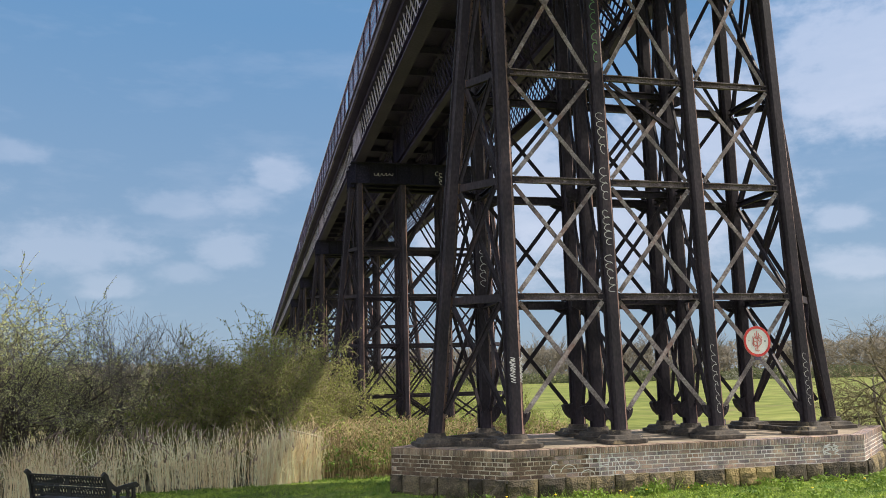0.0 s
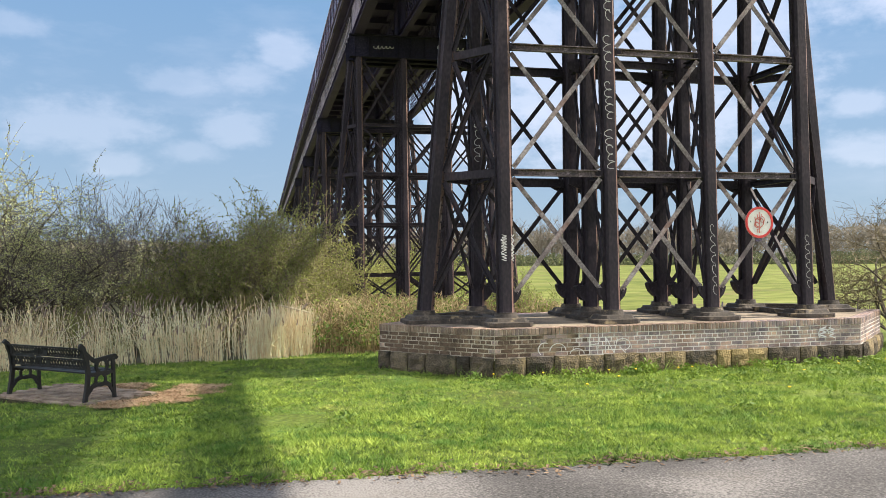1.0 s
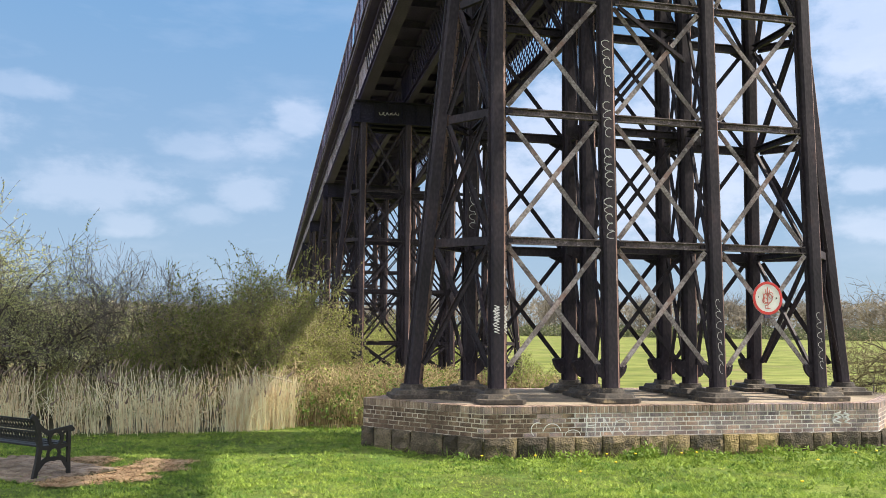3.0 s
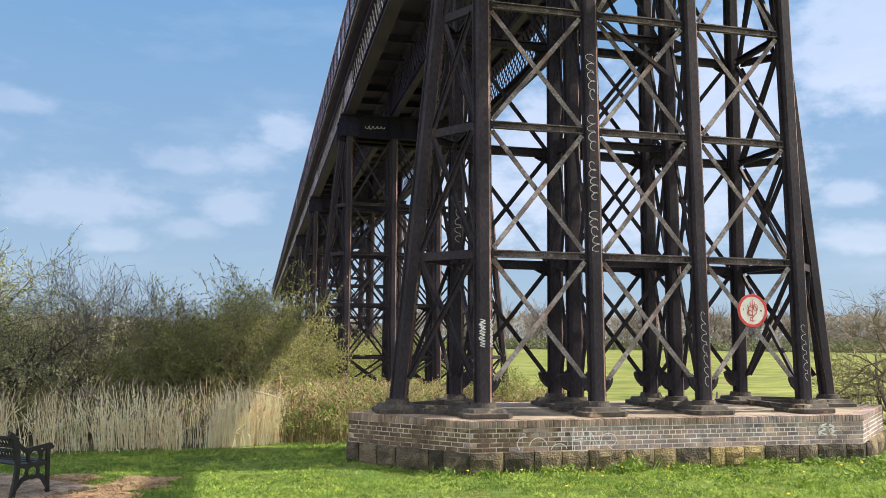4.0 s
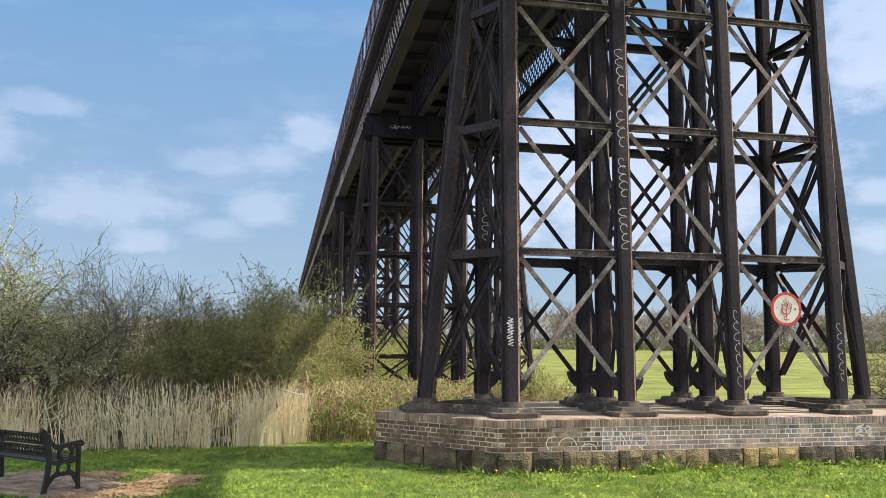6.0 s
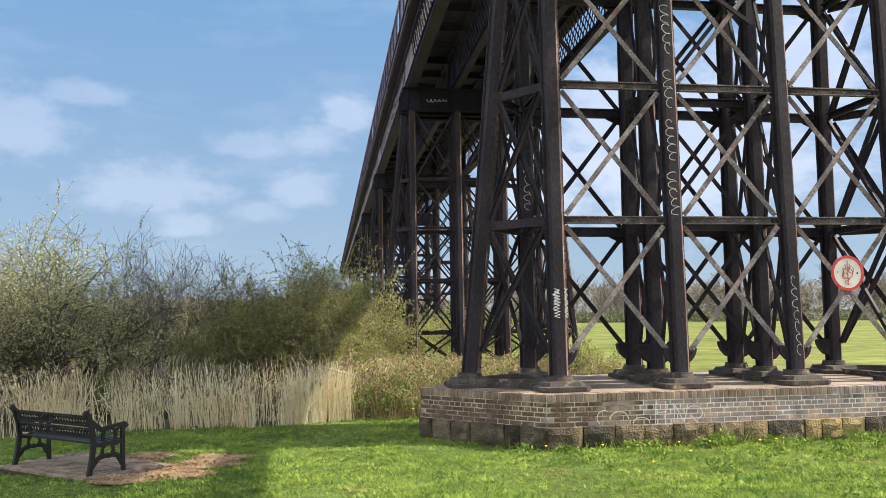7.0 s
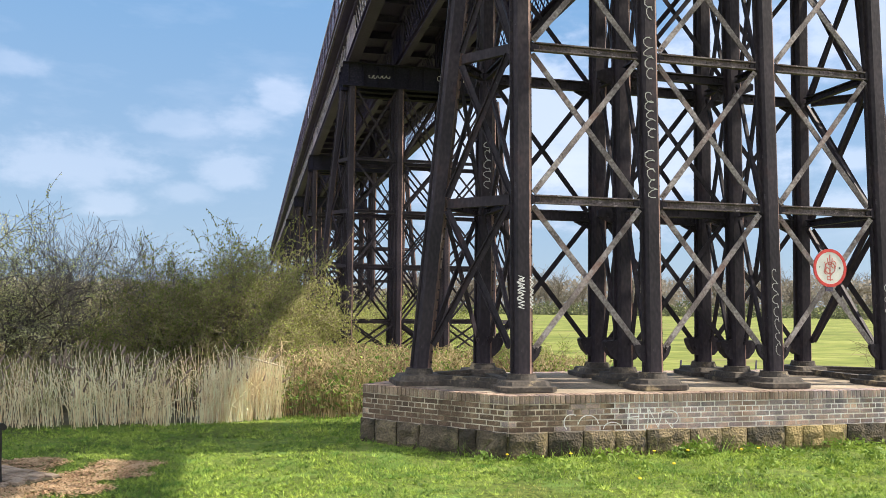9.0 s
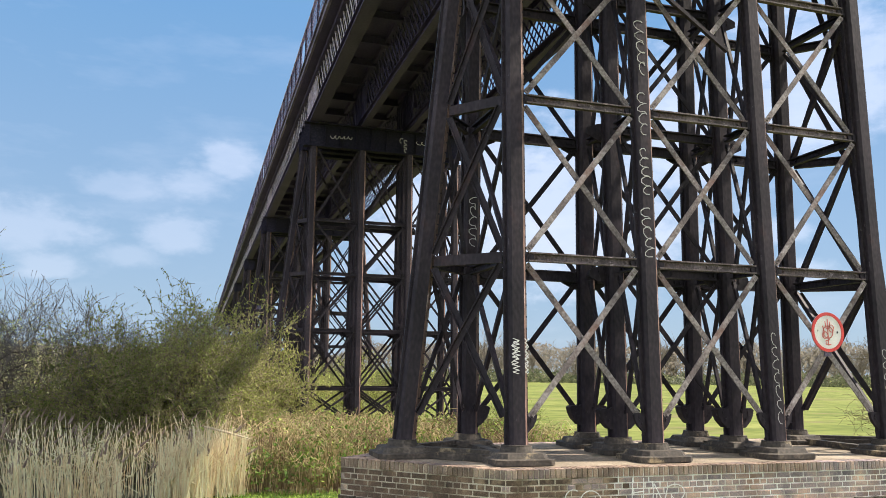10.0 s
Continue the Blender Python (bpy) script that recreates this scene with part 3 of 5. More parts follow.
def gusset_mesh(r, name, foot, thick=0.016):
    bm = bmesh.new()
    pts = [(0, -1.0 * r), (0.30 * r, -0.95 * r), (0.75 * r, -0.5 * r), (0.95 * r, -0.1 * r), (1.05 * r, 0.32 * r), (0.85 * r, 0.45 * r), (0.25 * r, 0.42 * r), (0, 0.6 * r)]
    if not foot:
        pts = [(0, -0.7 * r), (0.5 * r, -0.55 * r), (1.25 * r, -0.2 * r), (1.25 * r, 0.2 * r), (0.5 * r, 0.5 * r), (0, 0.6 * r)]
    f = [bm.verts.new((x, -thick, z)) for x, z in pts]
    b = [bm.verts.new((x, thick, z)) for x, z in pts]
    n = len(pts)
    bm.faces.new(f)
    bm.faces.new(b[::-1])
    for i in range(n):
        bm.faces.new((f[i], f[(i + 1) % n], b[(i + 1) % n], b[i]))
    for a in (-0.9, -0.3, 0.3):
        add_box(bm, (r * 0.6 * math.cos(a), 0, r * 0.6 * math.sin(a) * 0.8), (0.035, 2 * thick + 0.03, 0.035))
    me = bpy.data.meshes.new(name)
    bmesh.ops.recalc_face_normals(bm, faces=bm.faces)
    bm.to_mesh(me)
    bm.free()
    me.materials.append(M_IRON)
    return me


def make_trestle(base_z, levels, label, front):
    o = Vector((3.3, 1.0, base_z))
    root = empty("iron_trestle", o, label, "trestle", "viaduct piers")

    def P(x, y, z):
        return (x - o.x, y - o.y, z - o.z)

    foot_z = base_z + 0.24
    tall = column_mesh(CAP_Z0 - foot_z, "column")
    spots = [(x, y) for y in (0.0, 2.0) for x in COL_X] + [(2.2, 1.0), (4.4, 1.0)]
    bmb = bmesh.new()
    add_lathe(bmb, [(0.44, 0), (0.44, 0.07), (0.36, 0.085), (0.33, 0.15), (0.24, 0.16), (0.215, 0.235), (0.215, 0.25)], seg=24, square=4)
    me_base = bpy.data.meshes.new("base_plate")
    bmesh.ops.recalc_face_normals(bmb, faces=bmb.faces)
    bmb.to_mesh(me_base)
    bmb.free()
    me_base.materials.append(M_BASE)
    foot = gusset_mesh(0.19, "foot_gusset", True, 0.03)
    shoe = gusset_mesh(0.23, "foot_gusset", True, 0.09)
    knot = gusset_mesh(0.27, "node_plate", False)
    knob = gusset_mesh(0.14, "node_plate", False)

    def plates(me, nm, col, dy, dz, sides):
        for s in sides:
            shared(nm, me, (0.12 * s, dy, dz), col, (0, 0, 0 if s > 0 else math.pi))

    for x, y in spots:
        lean = row_y(y, CAP_Z0) - row_y(y, foot_z)
        col = shared("column", tall, P(x, row_y(y, foot_z), foot_z), root, (-math.atan2(lean, CAP_Z0 - foot_z), 0, 0))
        shared("base_plate", me_base, (0, 0, base_z - foot_z), col)
        sides = [s for s in (-1, 1) if -0.1 < x + s * 2.2 < 6.7]
        plates(foot if y < 0.5 else shoe, "foot_gusset", col, 0, 0.36, sides)
        for z in levels:
            if y < 0.5:
                plates(knob, "node_plate", col, -0.03, z - foot_z, sides)
            else:
                plates(knot, "node_plate", col, 0.02, z - 0.05 - foot_z, sides)
    for s in (-1, 1):
        x0, x1 = raker_x(foot_z, s), raker_x(CAP_Z0, s)
        me = column_mesh(math.hypot(CAP_Z0 - foot_z, x1 - x0), "raking_column")
        ob = shared("raking_column", me, P(x0, 1.0, foot_z), root)
        ob.rotation_euler = (0, math.atan2(x1 - x0, CAP_Z0 - foot_z), 0)
        shared("base_plate", me_base, P(raker_x(base_z, s), 1.0, base_z), root)

    tiers = [base_z + 0.65] + list(levels) + [CAP_Z0]

    def bay(a, b, face, beam=0.15, cross=True, w=0.09, mat=None):
        """Beams and crossed bars between two columns; a and b give (x, y) at a height."""
        for k, z in enumerate(tiers):
            pa, pb = Vector(P(*a(z), z)), Vector(P(*b(z), z))
            u = (pb - pa).normalized() * 0.2
            if 0 < k < len(tiers) - 1:
                bar("tie_beam", pa + u, pb - u, beam, 0.022, face, M_TIE if mat is M_SUNLIT_BAR else mat, root, "channel")
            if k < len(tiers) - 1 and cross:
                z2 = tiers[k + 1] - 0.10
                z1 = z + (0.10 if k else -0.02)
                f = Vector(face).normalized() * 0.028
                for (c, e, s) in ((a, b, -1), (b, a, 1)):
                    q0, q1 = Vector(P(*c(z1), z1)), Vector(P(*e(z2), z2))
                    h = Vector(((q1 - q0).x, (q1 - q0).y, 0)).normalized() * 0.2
                    bar("cross_brace", q0 + h + f * s, q1 - h + f * s, w, 0.018, face, mat or M_SUNLIT_BAR, root)

    def at(x, y):
        return lambda z: (x, row_y(float(y), z))

    def rk(s):
        return lambda z: (raker_x(z, s), 1.0)

    for y in (0.0, 2.0):
        for xa, xb in zip(COL_X, COL_X[1:]):
            # front row of the near trestle takes the sunlit brace colour
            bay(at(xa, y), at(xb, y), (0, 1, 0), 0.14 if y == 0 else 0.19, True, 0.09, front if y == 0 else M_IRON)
    bay(at(2.2, 1.0), at(4.4, 1.0), (0, 1, 0), 0.16, True, 0.08, M_IRON)
    for x in (2.2, 4.4):
        bay(at(x, 0), at(x, 1), (1, 0, 0), 0.12, True, 0.05, M_IRON)
        bay(at(x, 1), at(x, 2), (1, 0, 0), 0.12, True, 0.05, M_IRON)
    for x, s in ((0, -1), (6.6, 1)):
        bay(at(x, 0), at(x, 2), (1, 0, 0), 0.14, True, 0.08, M_IRON)
        bay(at(x, 0), rk(s), (0.6 * s, -0.8, 0), 0.16, True, 0.10, M_IRON)
        bay(at(x, 2), rk(s), (0.6 * s, 0.8, 0), 0.16, True, 0.10, M_IRON)
    # moulded ties between the bases
    for s, x in ((-1, 0.0), (1, 6.6)):
        for y in (0.0, 2.0):
            a, b = Vector((raker_x(base_z, s), 1.0, base_z)), Vector((x, row_y(y, base_z), base_z))
            d = (b - a).normalized()
            q = Vector((-d.y, d.x, 0))
            bm = bmesh.new()
            m = axis_frame(a, b, q)
            n = (b - a).length - 0.5
            add_box(bm, (0, 0, n / 2), (0.10, 0.26, n))
            add_box(bm, (-0.075 if m.to_3x3()[2][0] < 0 else 0.075, 0, n / 2), (0.06, 0.14, n))
            bmesh.ops.transform(bm, matrix=m, verts=bm.verts)
            ob = part("base_tie", bm, M_BASE, root)
            ob.location = P(*(a + d * 0.25 + Vector((0, 0, 0.052))))
    for x in COL_X:
        bm = bmesh.new()
        add_box(bm, (0, 0, 0), (0.16, 1.2, 0.10))
        part("base_tie", bm, M_BASE, root).location = P(x, 1.0, base_z + 0.052)
    # crossheads: riveted plate girders on the column heads
    for y in (0.0, 1.0, 2.0):
        bm = bmesh.new()
        h = CAP_Z1 - CAP_Z0
        add_box(bm, (0, 0, h / 2), (7.5, 0.03, h - 0.05))
        for z in (0.025, h - 0.025):
            add_box(bm, (0, 0, z), (7.5, 0.36, 0.05))
        for i in range(11):
            add_box(bm, (-3.5 + 0.7 * i, 0, h / 2), (0.03, 0.22, h - 0.1))
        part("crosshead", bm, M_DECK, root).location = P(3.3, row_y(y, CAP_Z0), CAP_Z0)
    return root


make_trestle(PIER_TOP, (3.73, 6.18, 8.55), "tall riveted black iron trestle standing on the brick base", M_SUNLIT_BAR)
far_trestle = make_trestle(-0.75, (1.24, 3.73, 6.18, 8.55), "tall riveted black iron trestle rising out of the scrub", M_IRON)
far_trestle.location.y += SPAN
for k in (2, 3, 4):
    copy_thing(far_trestle, Matrix.Translation((3.3, 1.0 + SPAN * k, -0.75)))


# ---- the deck ----
CHORD_LO, CHORD_HI = 12.95, 13.30
DECK_LO, DECK_HI = 15.20, 15.35
SPANS = 10
EDGE = 0.52


def quad_bar(verts, faces, p0, p1, w, t, face):
    m = axis_frame(p0, p1, face)
    n = (Vector(p1) - Vector(p0)).length
    k = len(verts)
    for z in (0, n):
        for x, y in ((-w / 2, -t / 2), (w / 2, -t / 2), (w / 2, t / 2), (-w / 2, t / 2)):
            v = m @ Vector((x, y, z)) + Vector(p0)
            verts.append(v[:])
    faces += [(k, k + 3, k + 2, k + 1), (k + 4, k + 5, k + 6, k + 7)]
    faces += [(k + i, k + (i + 1) % 4, k + 4 + (i + 1) % 4, k + 4 + i) for i in range(4)]


def make_span(y0):
    """One span of the deck, from pier centre to pier centre."""
    root = empty("viaduct_span", (3.3, y0 + SPAN / 2, CHORD_LO), "long black lattice-girder span of the disused viaduct deck", "viaduct deck", "deck spans")
    o = Vector((3.3, y0 + SPAN / 2, CHORD_LO))
    for x in COL_X:
        bm = bmesh.new()
        L2 = SPAN - 0.03
        for z0, z1 in ((CHORD_LO, CHORD_LO + 0.05), (CHORD_HI - 0.03, CHORD_HI)):
            add_box(bm, (x - o.x, 0, (z0 + z1) / 2 - o.z), (0.50 if x in (COL_X[0], COL_X[-1]) else 0.28, L2, z1 - z0))
        add_box(bm, (x - o.x, 0, (CHORD_LO + CHORD_HI) / 2 - o.z), (0.05, L2, CHORD_HI - CHORD_LO - 0.02))
        part("bottom_chord", bm, M_SHADED_IRON, root)
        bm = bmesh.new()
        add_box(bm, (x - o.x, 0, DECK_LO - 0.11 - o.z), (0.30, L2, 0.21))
        part("top_chord", bm, M_SHADED_IRON, root)
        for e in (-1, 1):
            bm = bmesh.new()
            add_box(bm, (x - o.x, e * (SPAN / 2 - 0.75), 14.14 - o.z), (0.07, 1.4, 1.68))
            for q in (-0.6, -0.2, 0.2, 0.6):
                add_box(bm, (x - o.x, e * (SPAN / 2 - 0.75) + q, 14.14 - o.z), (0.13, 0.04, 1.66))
            part("web_plate", bm, M_LATTICE if x < 0.1 else M_SHADED_IRON, root)
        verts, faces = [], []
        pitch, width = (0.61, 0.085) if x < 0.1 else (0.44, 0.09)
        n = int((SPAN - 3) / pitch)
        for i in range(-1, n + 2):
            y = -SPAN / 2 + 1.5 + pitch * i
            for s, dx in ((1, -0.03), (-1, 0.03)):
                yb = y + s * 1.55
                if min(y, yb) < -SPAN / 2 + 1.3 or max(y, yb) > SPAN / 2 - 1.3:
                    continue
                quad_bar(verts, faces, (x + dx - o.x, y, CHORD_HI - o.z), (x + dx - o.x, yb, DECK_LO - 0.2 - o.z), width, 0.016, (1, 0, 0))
        # inner girders take the shaded colour, the outer left one stays pale
        mesh_object("lattice_web", verts, faces, M_LATTICE if x < 0.1 else M_SHADED_IRON, root)
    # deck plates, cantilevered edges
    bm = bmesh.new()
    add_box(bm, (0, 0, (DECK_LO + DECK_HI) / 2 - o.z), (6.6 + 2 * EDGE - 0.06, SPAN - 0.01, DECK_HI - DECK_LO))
    part("deck_plate", bm, M_SHADED_IRON, root)
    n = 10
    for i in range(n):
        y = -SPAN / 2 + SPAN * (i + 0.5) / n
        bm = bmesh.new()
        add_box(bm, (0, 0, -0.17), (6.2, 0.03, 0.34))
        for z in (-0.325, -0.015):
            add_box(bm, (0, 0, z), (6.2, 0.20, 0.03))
        part("cross_girder", bm, M_SHADED_IRON, root).location = (0, y, DECK_LO - 0.004 - o.z)
    for side in (-1, 1):
        x = (3.3 + EDGE) * side
        bm = bmesh.new()
        add_box(bm, (x - 0.03 * side, 0, 0.25), (0.06, SPAN - 0.02, 0.50))
        for z in (0.02, 0.50):
            add_box(bm, (x + 0.02 * side, 0, z), (0.10, SPAN - 0.02, 0.07))
        part("edge_beam", bm, M_FASCIA, root, "weathered grey edge beam").location = (0, 0, DECK_LO + 0.02 - o.z)
        bm = bmesh.new()
        add_box(bm, (x, 0, 0), (0.12, SPAN - 0.02, 0.07))
        part("parapet_rail", bm, M_LATTICE, root).location = (0, 0, 17.25 - o.z)
        m = 12
        post = None
        for i in range(m):
            y = -SPAN / 2 + SPAN * (i + 0.5) / m
            if post is None:
                bm = bmesh.new()
                add_box(bm, (0, 0, 0.75), (0.08, 0.09, 1.5))
                p = part("parapet_post", bm, M_DECK, root)
                p.location = (x, y, 15.74 - o.z)
                post = p.data
            else:
                shared("parapet_post", post, (x, y, 15.74 - o.z), root)
        verts, faces = [], []
        pitch = 0.30
        for i in range(int(SPAN / pitch) - 3):
            y = -SPAN / 2 + 0.1 + pitch * i
            for s, dx in ((0, -0.015), (1, 0.015)):
                ya, yb = (y, y + 0.8) if s else (y + 0.8, y)
                quad_bar(verts, faces, (x + dx, ya, 15.75 - o.z), (x + dx, yb, 17.22 - o.z), 0.04, 0.012, (1, 0, 0))
        mesh_object("parapet_lattice", verts, faces, M_FASCIA, root)
    return root


near_span = make_span(1.0)
for k in range(-2, SPANS):
    if k != 0:
        copy_thing(near_span, Matrix.Translation((3.3, 1.0 + SPAN * (k + 0.5), CHORD_LO)))


def make_loose_bar():
    bm = bmesh.new()
    p, q = Vector((2.45, -0.10, 8.43)), Vector((3.86, -0.12, 7.44))
    d = q - p
    add_box(bm, (0, 0, d.length / 2), (0.10, 0.02, d.length))
    add_box(bm, (0.045, -0.03, d.length / 2), (0.02, 0.06, d.length))
    add_box(bm, (0, -0.02, d.length - 0.06), (0.04, 0.03, 0.04))
    bmesh.ops.transform(bm, matrix=axis_frame(p, q, (0, 1, 0)), verts=bm.verts)
    ob = part("loose_strut", bm, M_IRON)
    ob.location = p
    tagged(ob, "bent dark iron strut hanging loose from the trestle", "strut")


make_loose_bar()


# ---- bricks and stones of the pier base ----
def piece_mesh(name, w, h, d, mat, chamfer=0.004, rough=0.0, seed=0):
    """A brick or block with its face at y = 0, running back by d, with worn edges; rough pushes the face about."""
    bm = bmesh.new()
    if rough:
        r = random.Random(seed)
        nx, nz = max(3, int(w / 0.09)), 4
        grid = []
        for j in range(nz + 1):
            row = []
            for i in range(nx + 1):
                edge = i in (0, nx) or j in (0, nz)
                y = 0.012 if edge else -rough * r.uniform(0.1, 1.0)
                jx = 0 if i in (0, nx) else r.uniform(-0.012, 0.012)
                row.append(bm.verts.new((w * i / nx + jx + (r.uniform(-0.006, 0.006) if edge else 0), y, h * j / nz + (r.uniform(-0.008, 0.008) if edge else 0))))
            grid.append(row)
        for j in range(nz):
            for i in range(nx):
                bm.faces.new((grid[j][i], grid[j][i + 1], grid[j + 1][i + 1], grid[j + 1][i]))
        ring = grid[0] + [g[-1] for g in grid[1:]] + grid[-1][-2::-1] + [g[0] for g in grid[-2:0:-1]]
        back = [bm.verts.new((v.co.x, d, v.co.z)) for v in ring]
        n = len(ring)
        for i in range(n):
            bm.faces.new((ring[(i + 1) % n], ring[i], back[i], back[(i + 1) % n]))
    else:
        c = chamfer
        f = [bm.verts.new(p) for p in ((c, 0, c), (w - c, 0, c), (w - c, 0, h - c), (c, 0, h - c))]
        e = [bm.verts.new(p) for p in ((0, c, 0), (w, c, 0), (w, c, h), (0, c, h))]
        b = [bm.verts.new(p) for p in ((0, d, 0), (w, d, 0), (w, d, h), (0, d, h))]
        bm.faces.new(f)
        for p, q in ((f, e), (e, b)):
            for i in range(4):
                bm.faces.new((p[i], q[i], q[(i + 1) % 4], p[(i + 1) % 4]))
    bmesh.ops.recalc_face_normals(bm, faces=bm.faces)
    me = bpy.data.meshes.new(name)
    bm.to_mesh(me)
    bm.free()
    me.materials.append(mat)
    return me


YELLOW_FROM, YELLOW_TO = 4.5, 5.65


def lay_faces():
    rnd = random.Random(11)
    o = Vector((3.3, 1.0, -0.3))
    meshes = {}
    rest_v, rest_f = [], []
    corners = [Vector((*p, 0)) for p in BASE_OUTLINE]

    def put(name, key, mat, p, ang, single, **kw):
        if key not in meshes:
            meshes[key] = piece_mesh(name, *key[1:4], mat, **kw)
        me = meshes[key]
        if single:
            ob = shared(name, me, p - o, pier_base, (0, 0, ang))
        else:
            m = Matrix.Translation(p - o) @ Matrix.Rotation(ang, 4, "Z")
            k = len(rest_v)
            rest_v.extend((m @ v.co)[:] for v in me.vertices)
            rest_f.extend(tuple(k + i for i in f.vertices) for f in me.polygons)

    n = len(corners)
    stones_seed = 0
    front_widths = [0.59, 0.54, 0.51, 0.50, 0.71, 0.53, 0.44, 0.66, 0.31, 0.38, 0.43, 0.72, 0.40]
    for side in range(n):
        a, b = corners[side], corners[(side + 1) % n]
        u = (b - a).normalized()
        nrm = Vector((u.y, -u.x, 0))
        ang = math.atan2(u.y, u.x)
        length = (b - a).length
        near_side = side in (0, 5)
        # brick on edge along the top, a little proud
        k = round(length / 0.0785)
        w = length / k
        for i in range(k):
            x = i * w
            p = a + u * (x + 0.005) + nrm * (0.010 + rnd.uniform(-0.002, 0.003)) + Vector((0, 0, 0.655 + rnd.uniform(-0.002, 0.002)))
            put("brick", ("edge", round(w - 0.016, 4), 0.122, 0.225), M_ROWLOCK, p, ang, near_side and (side == 5 or x < 5.0))
        # five courses
        for c in range(5):
            z = 0.258 + 0.0793 * c
            head = c == 3
            pitch0 = 0.118 if head else 0.236
            k = round(length / pitch0)
            w = length / k
            off = (c % 2) * 0.5 * w
            x = -off
            while x < length - 0.02:
                x0, x1 = max(0.0, x), min(length, x + w)
                x += w
                if x1 - x0 < 0.03:
                    continue
                full = abs((x1 - x0) - w) < 1e-6
                p = a + u * (x0 + 0.005) + nrm * rnd.uniform(-0.002, 0.003) + Vector((0, 0, z))
                brown = side == 5 or (side == 0 and rnd.random() > (x0 - 0.5) / 1.6)
                put("brick", ("brown" if brown else "course", round(x1 - x0 - 0.016, 3), 0.0645, 0.10), M_BRICK_BROWN if brown else M_BRICK, p, ang, near_side and full and (side == 5 or x0 < 5.0))
        # rough stones underneath
        x = 0.0
        while x < length - 0.05:
            w = rnd.choice((0.30, 0.42, 0.46, 0.55, 0.62, 0.70))
            if side == 0 and front_widths:
                w = front_widths.pop(0)
            if length - x - w < 0.28:
                w = length - x
            stones_seed += 1
            stone_mat = M_DARK_STONE if side == 5 else M_YELLOW_STONE if side == 0 and YELLOW_FROM < x + w / 2 < YELLOW_TO else M_STONE
            p = a + u * (x + 0.006) + nrm * (0.055 + rnd.uniform(0, 0.015)) + Vector((0, 0, -0.148))
            ob = shared("stone_block", piece_mesh("stone_block", w - 0.022, 0.400 + rnd.uniform(-0.012, 0.0), 0.16, stone_mat, rough=0.05, seed=stones_seed), p - o, pier_base, (0, 0, ang))
            x += w
        x = 0.0
        while x < length - 0.05 and side in (0, 1):
            w = rnd.uniform(0.5, 0.9)
            w = min(w, length - x)
            stones_seed += 1
            p = a + u * (x + 0.01) + nrm * 0.12 + Vector((0, 0, -0.34))
            shared("footing_stone", piece_mesh("footing_stone", w - 0.02, 0.18, 0.2, M_STONE, rough=0.02, seed=stones_seed), p - o, pier_base, (0, 0, ang))
            x += w
    ob = mesh_object("brickwork", rest_v, rest_f, M_BRICK, pier_base)
    tagged(ob, kind="stuff")


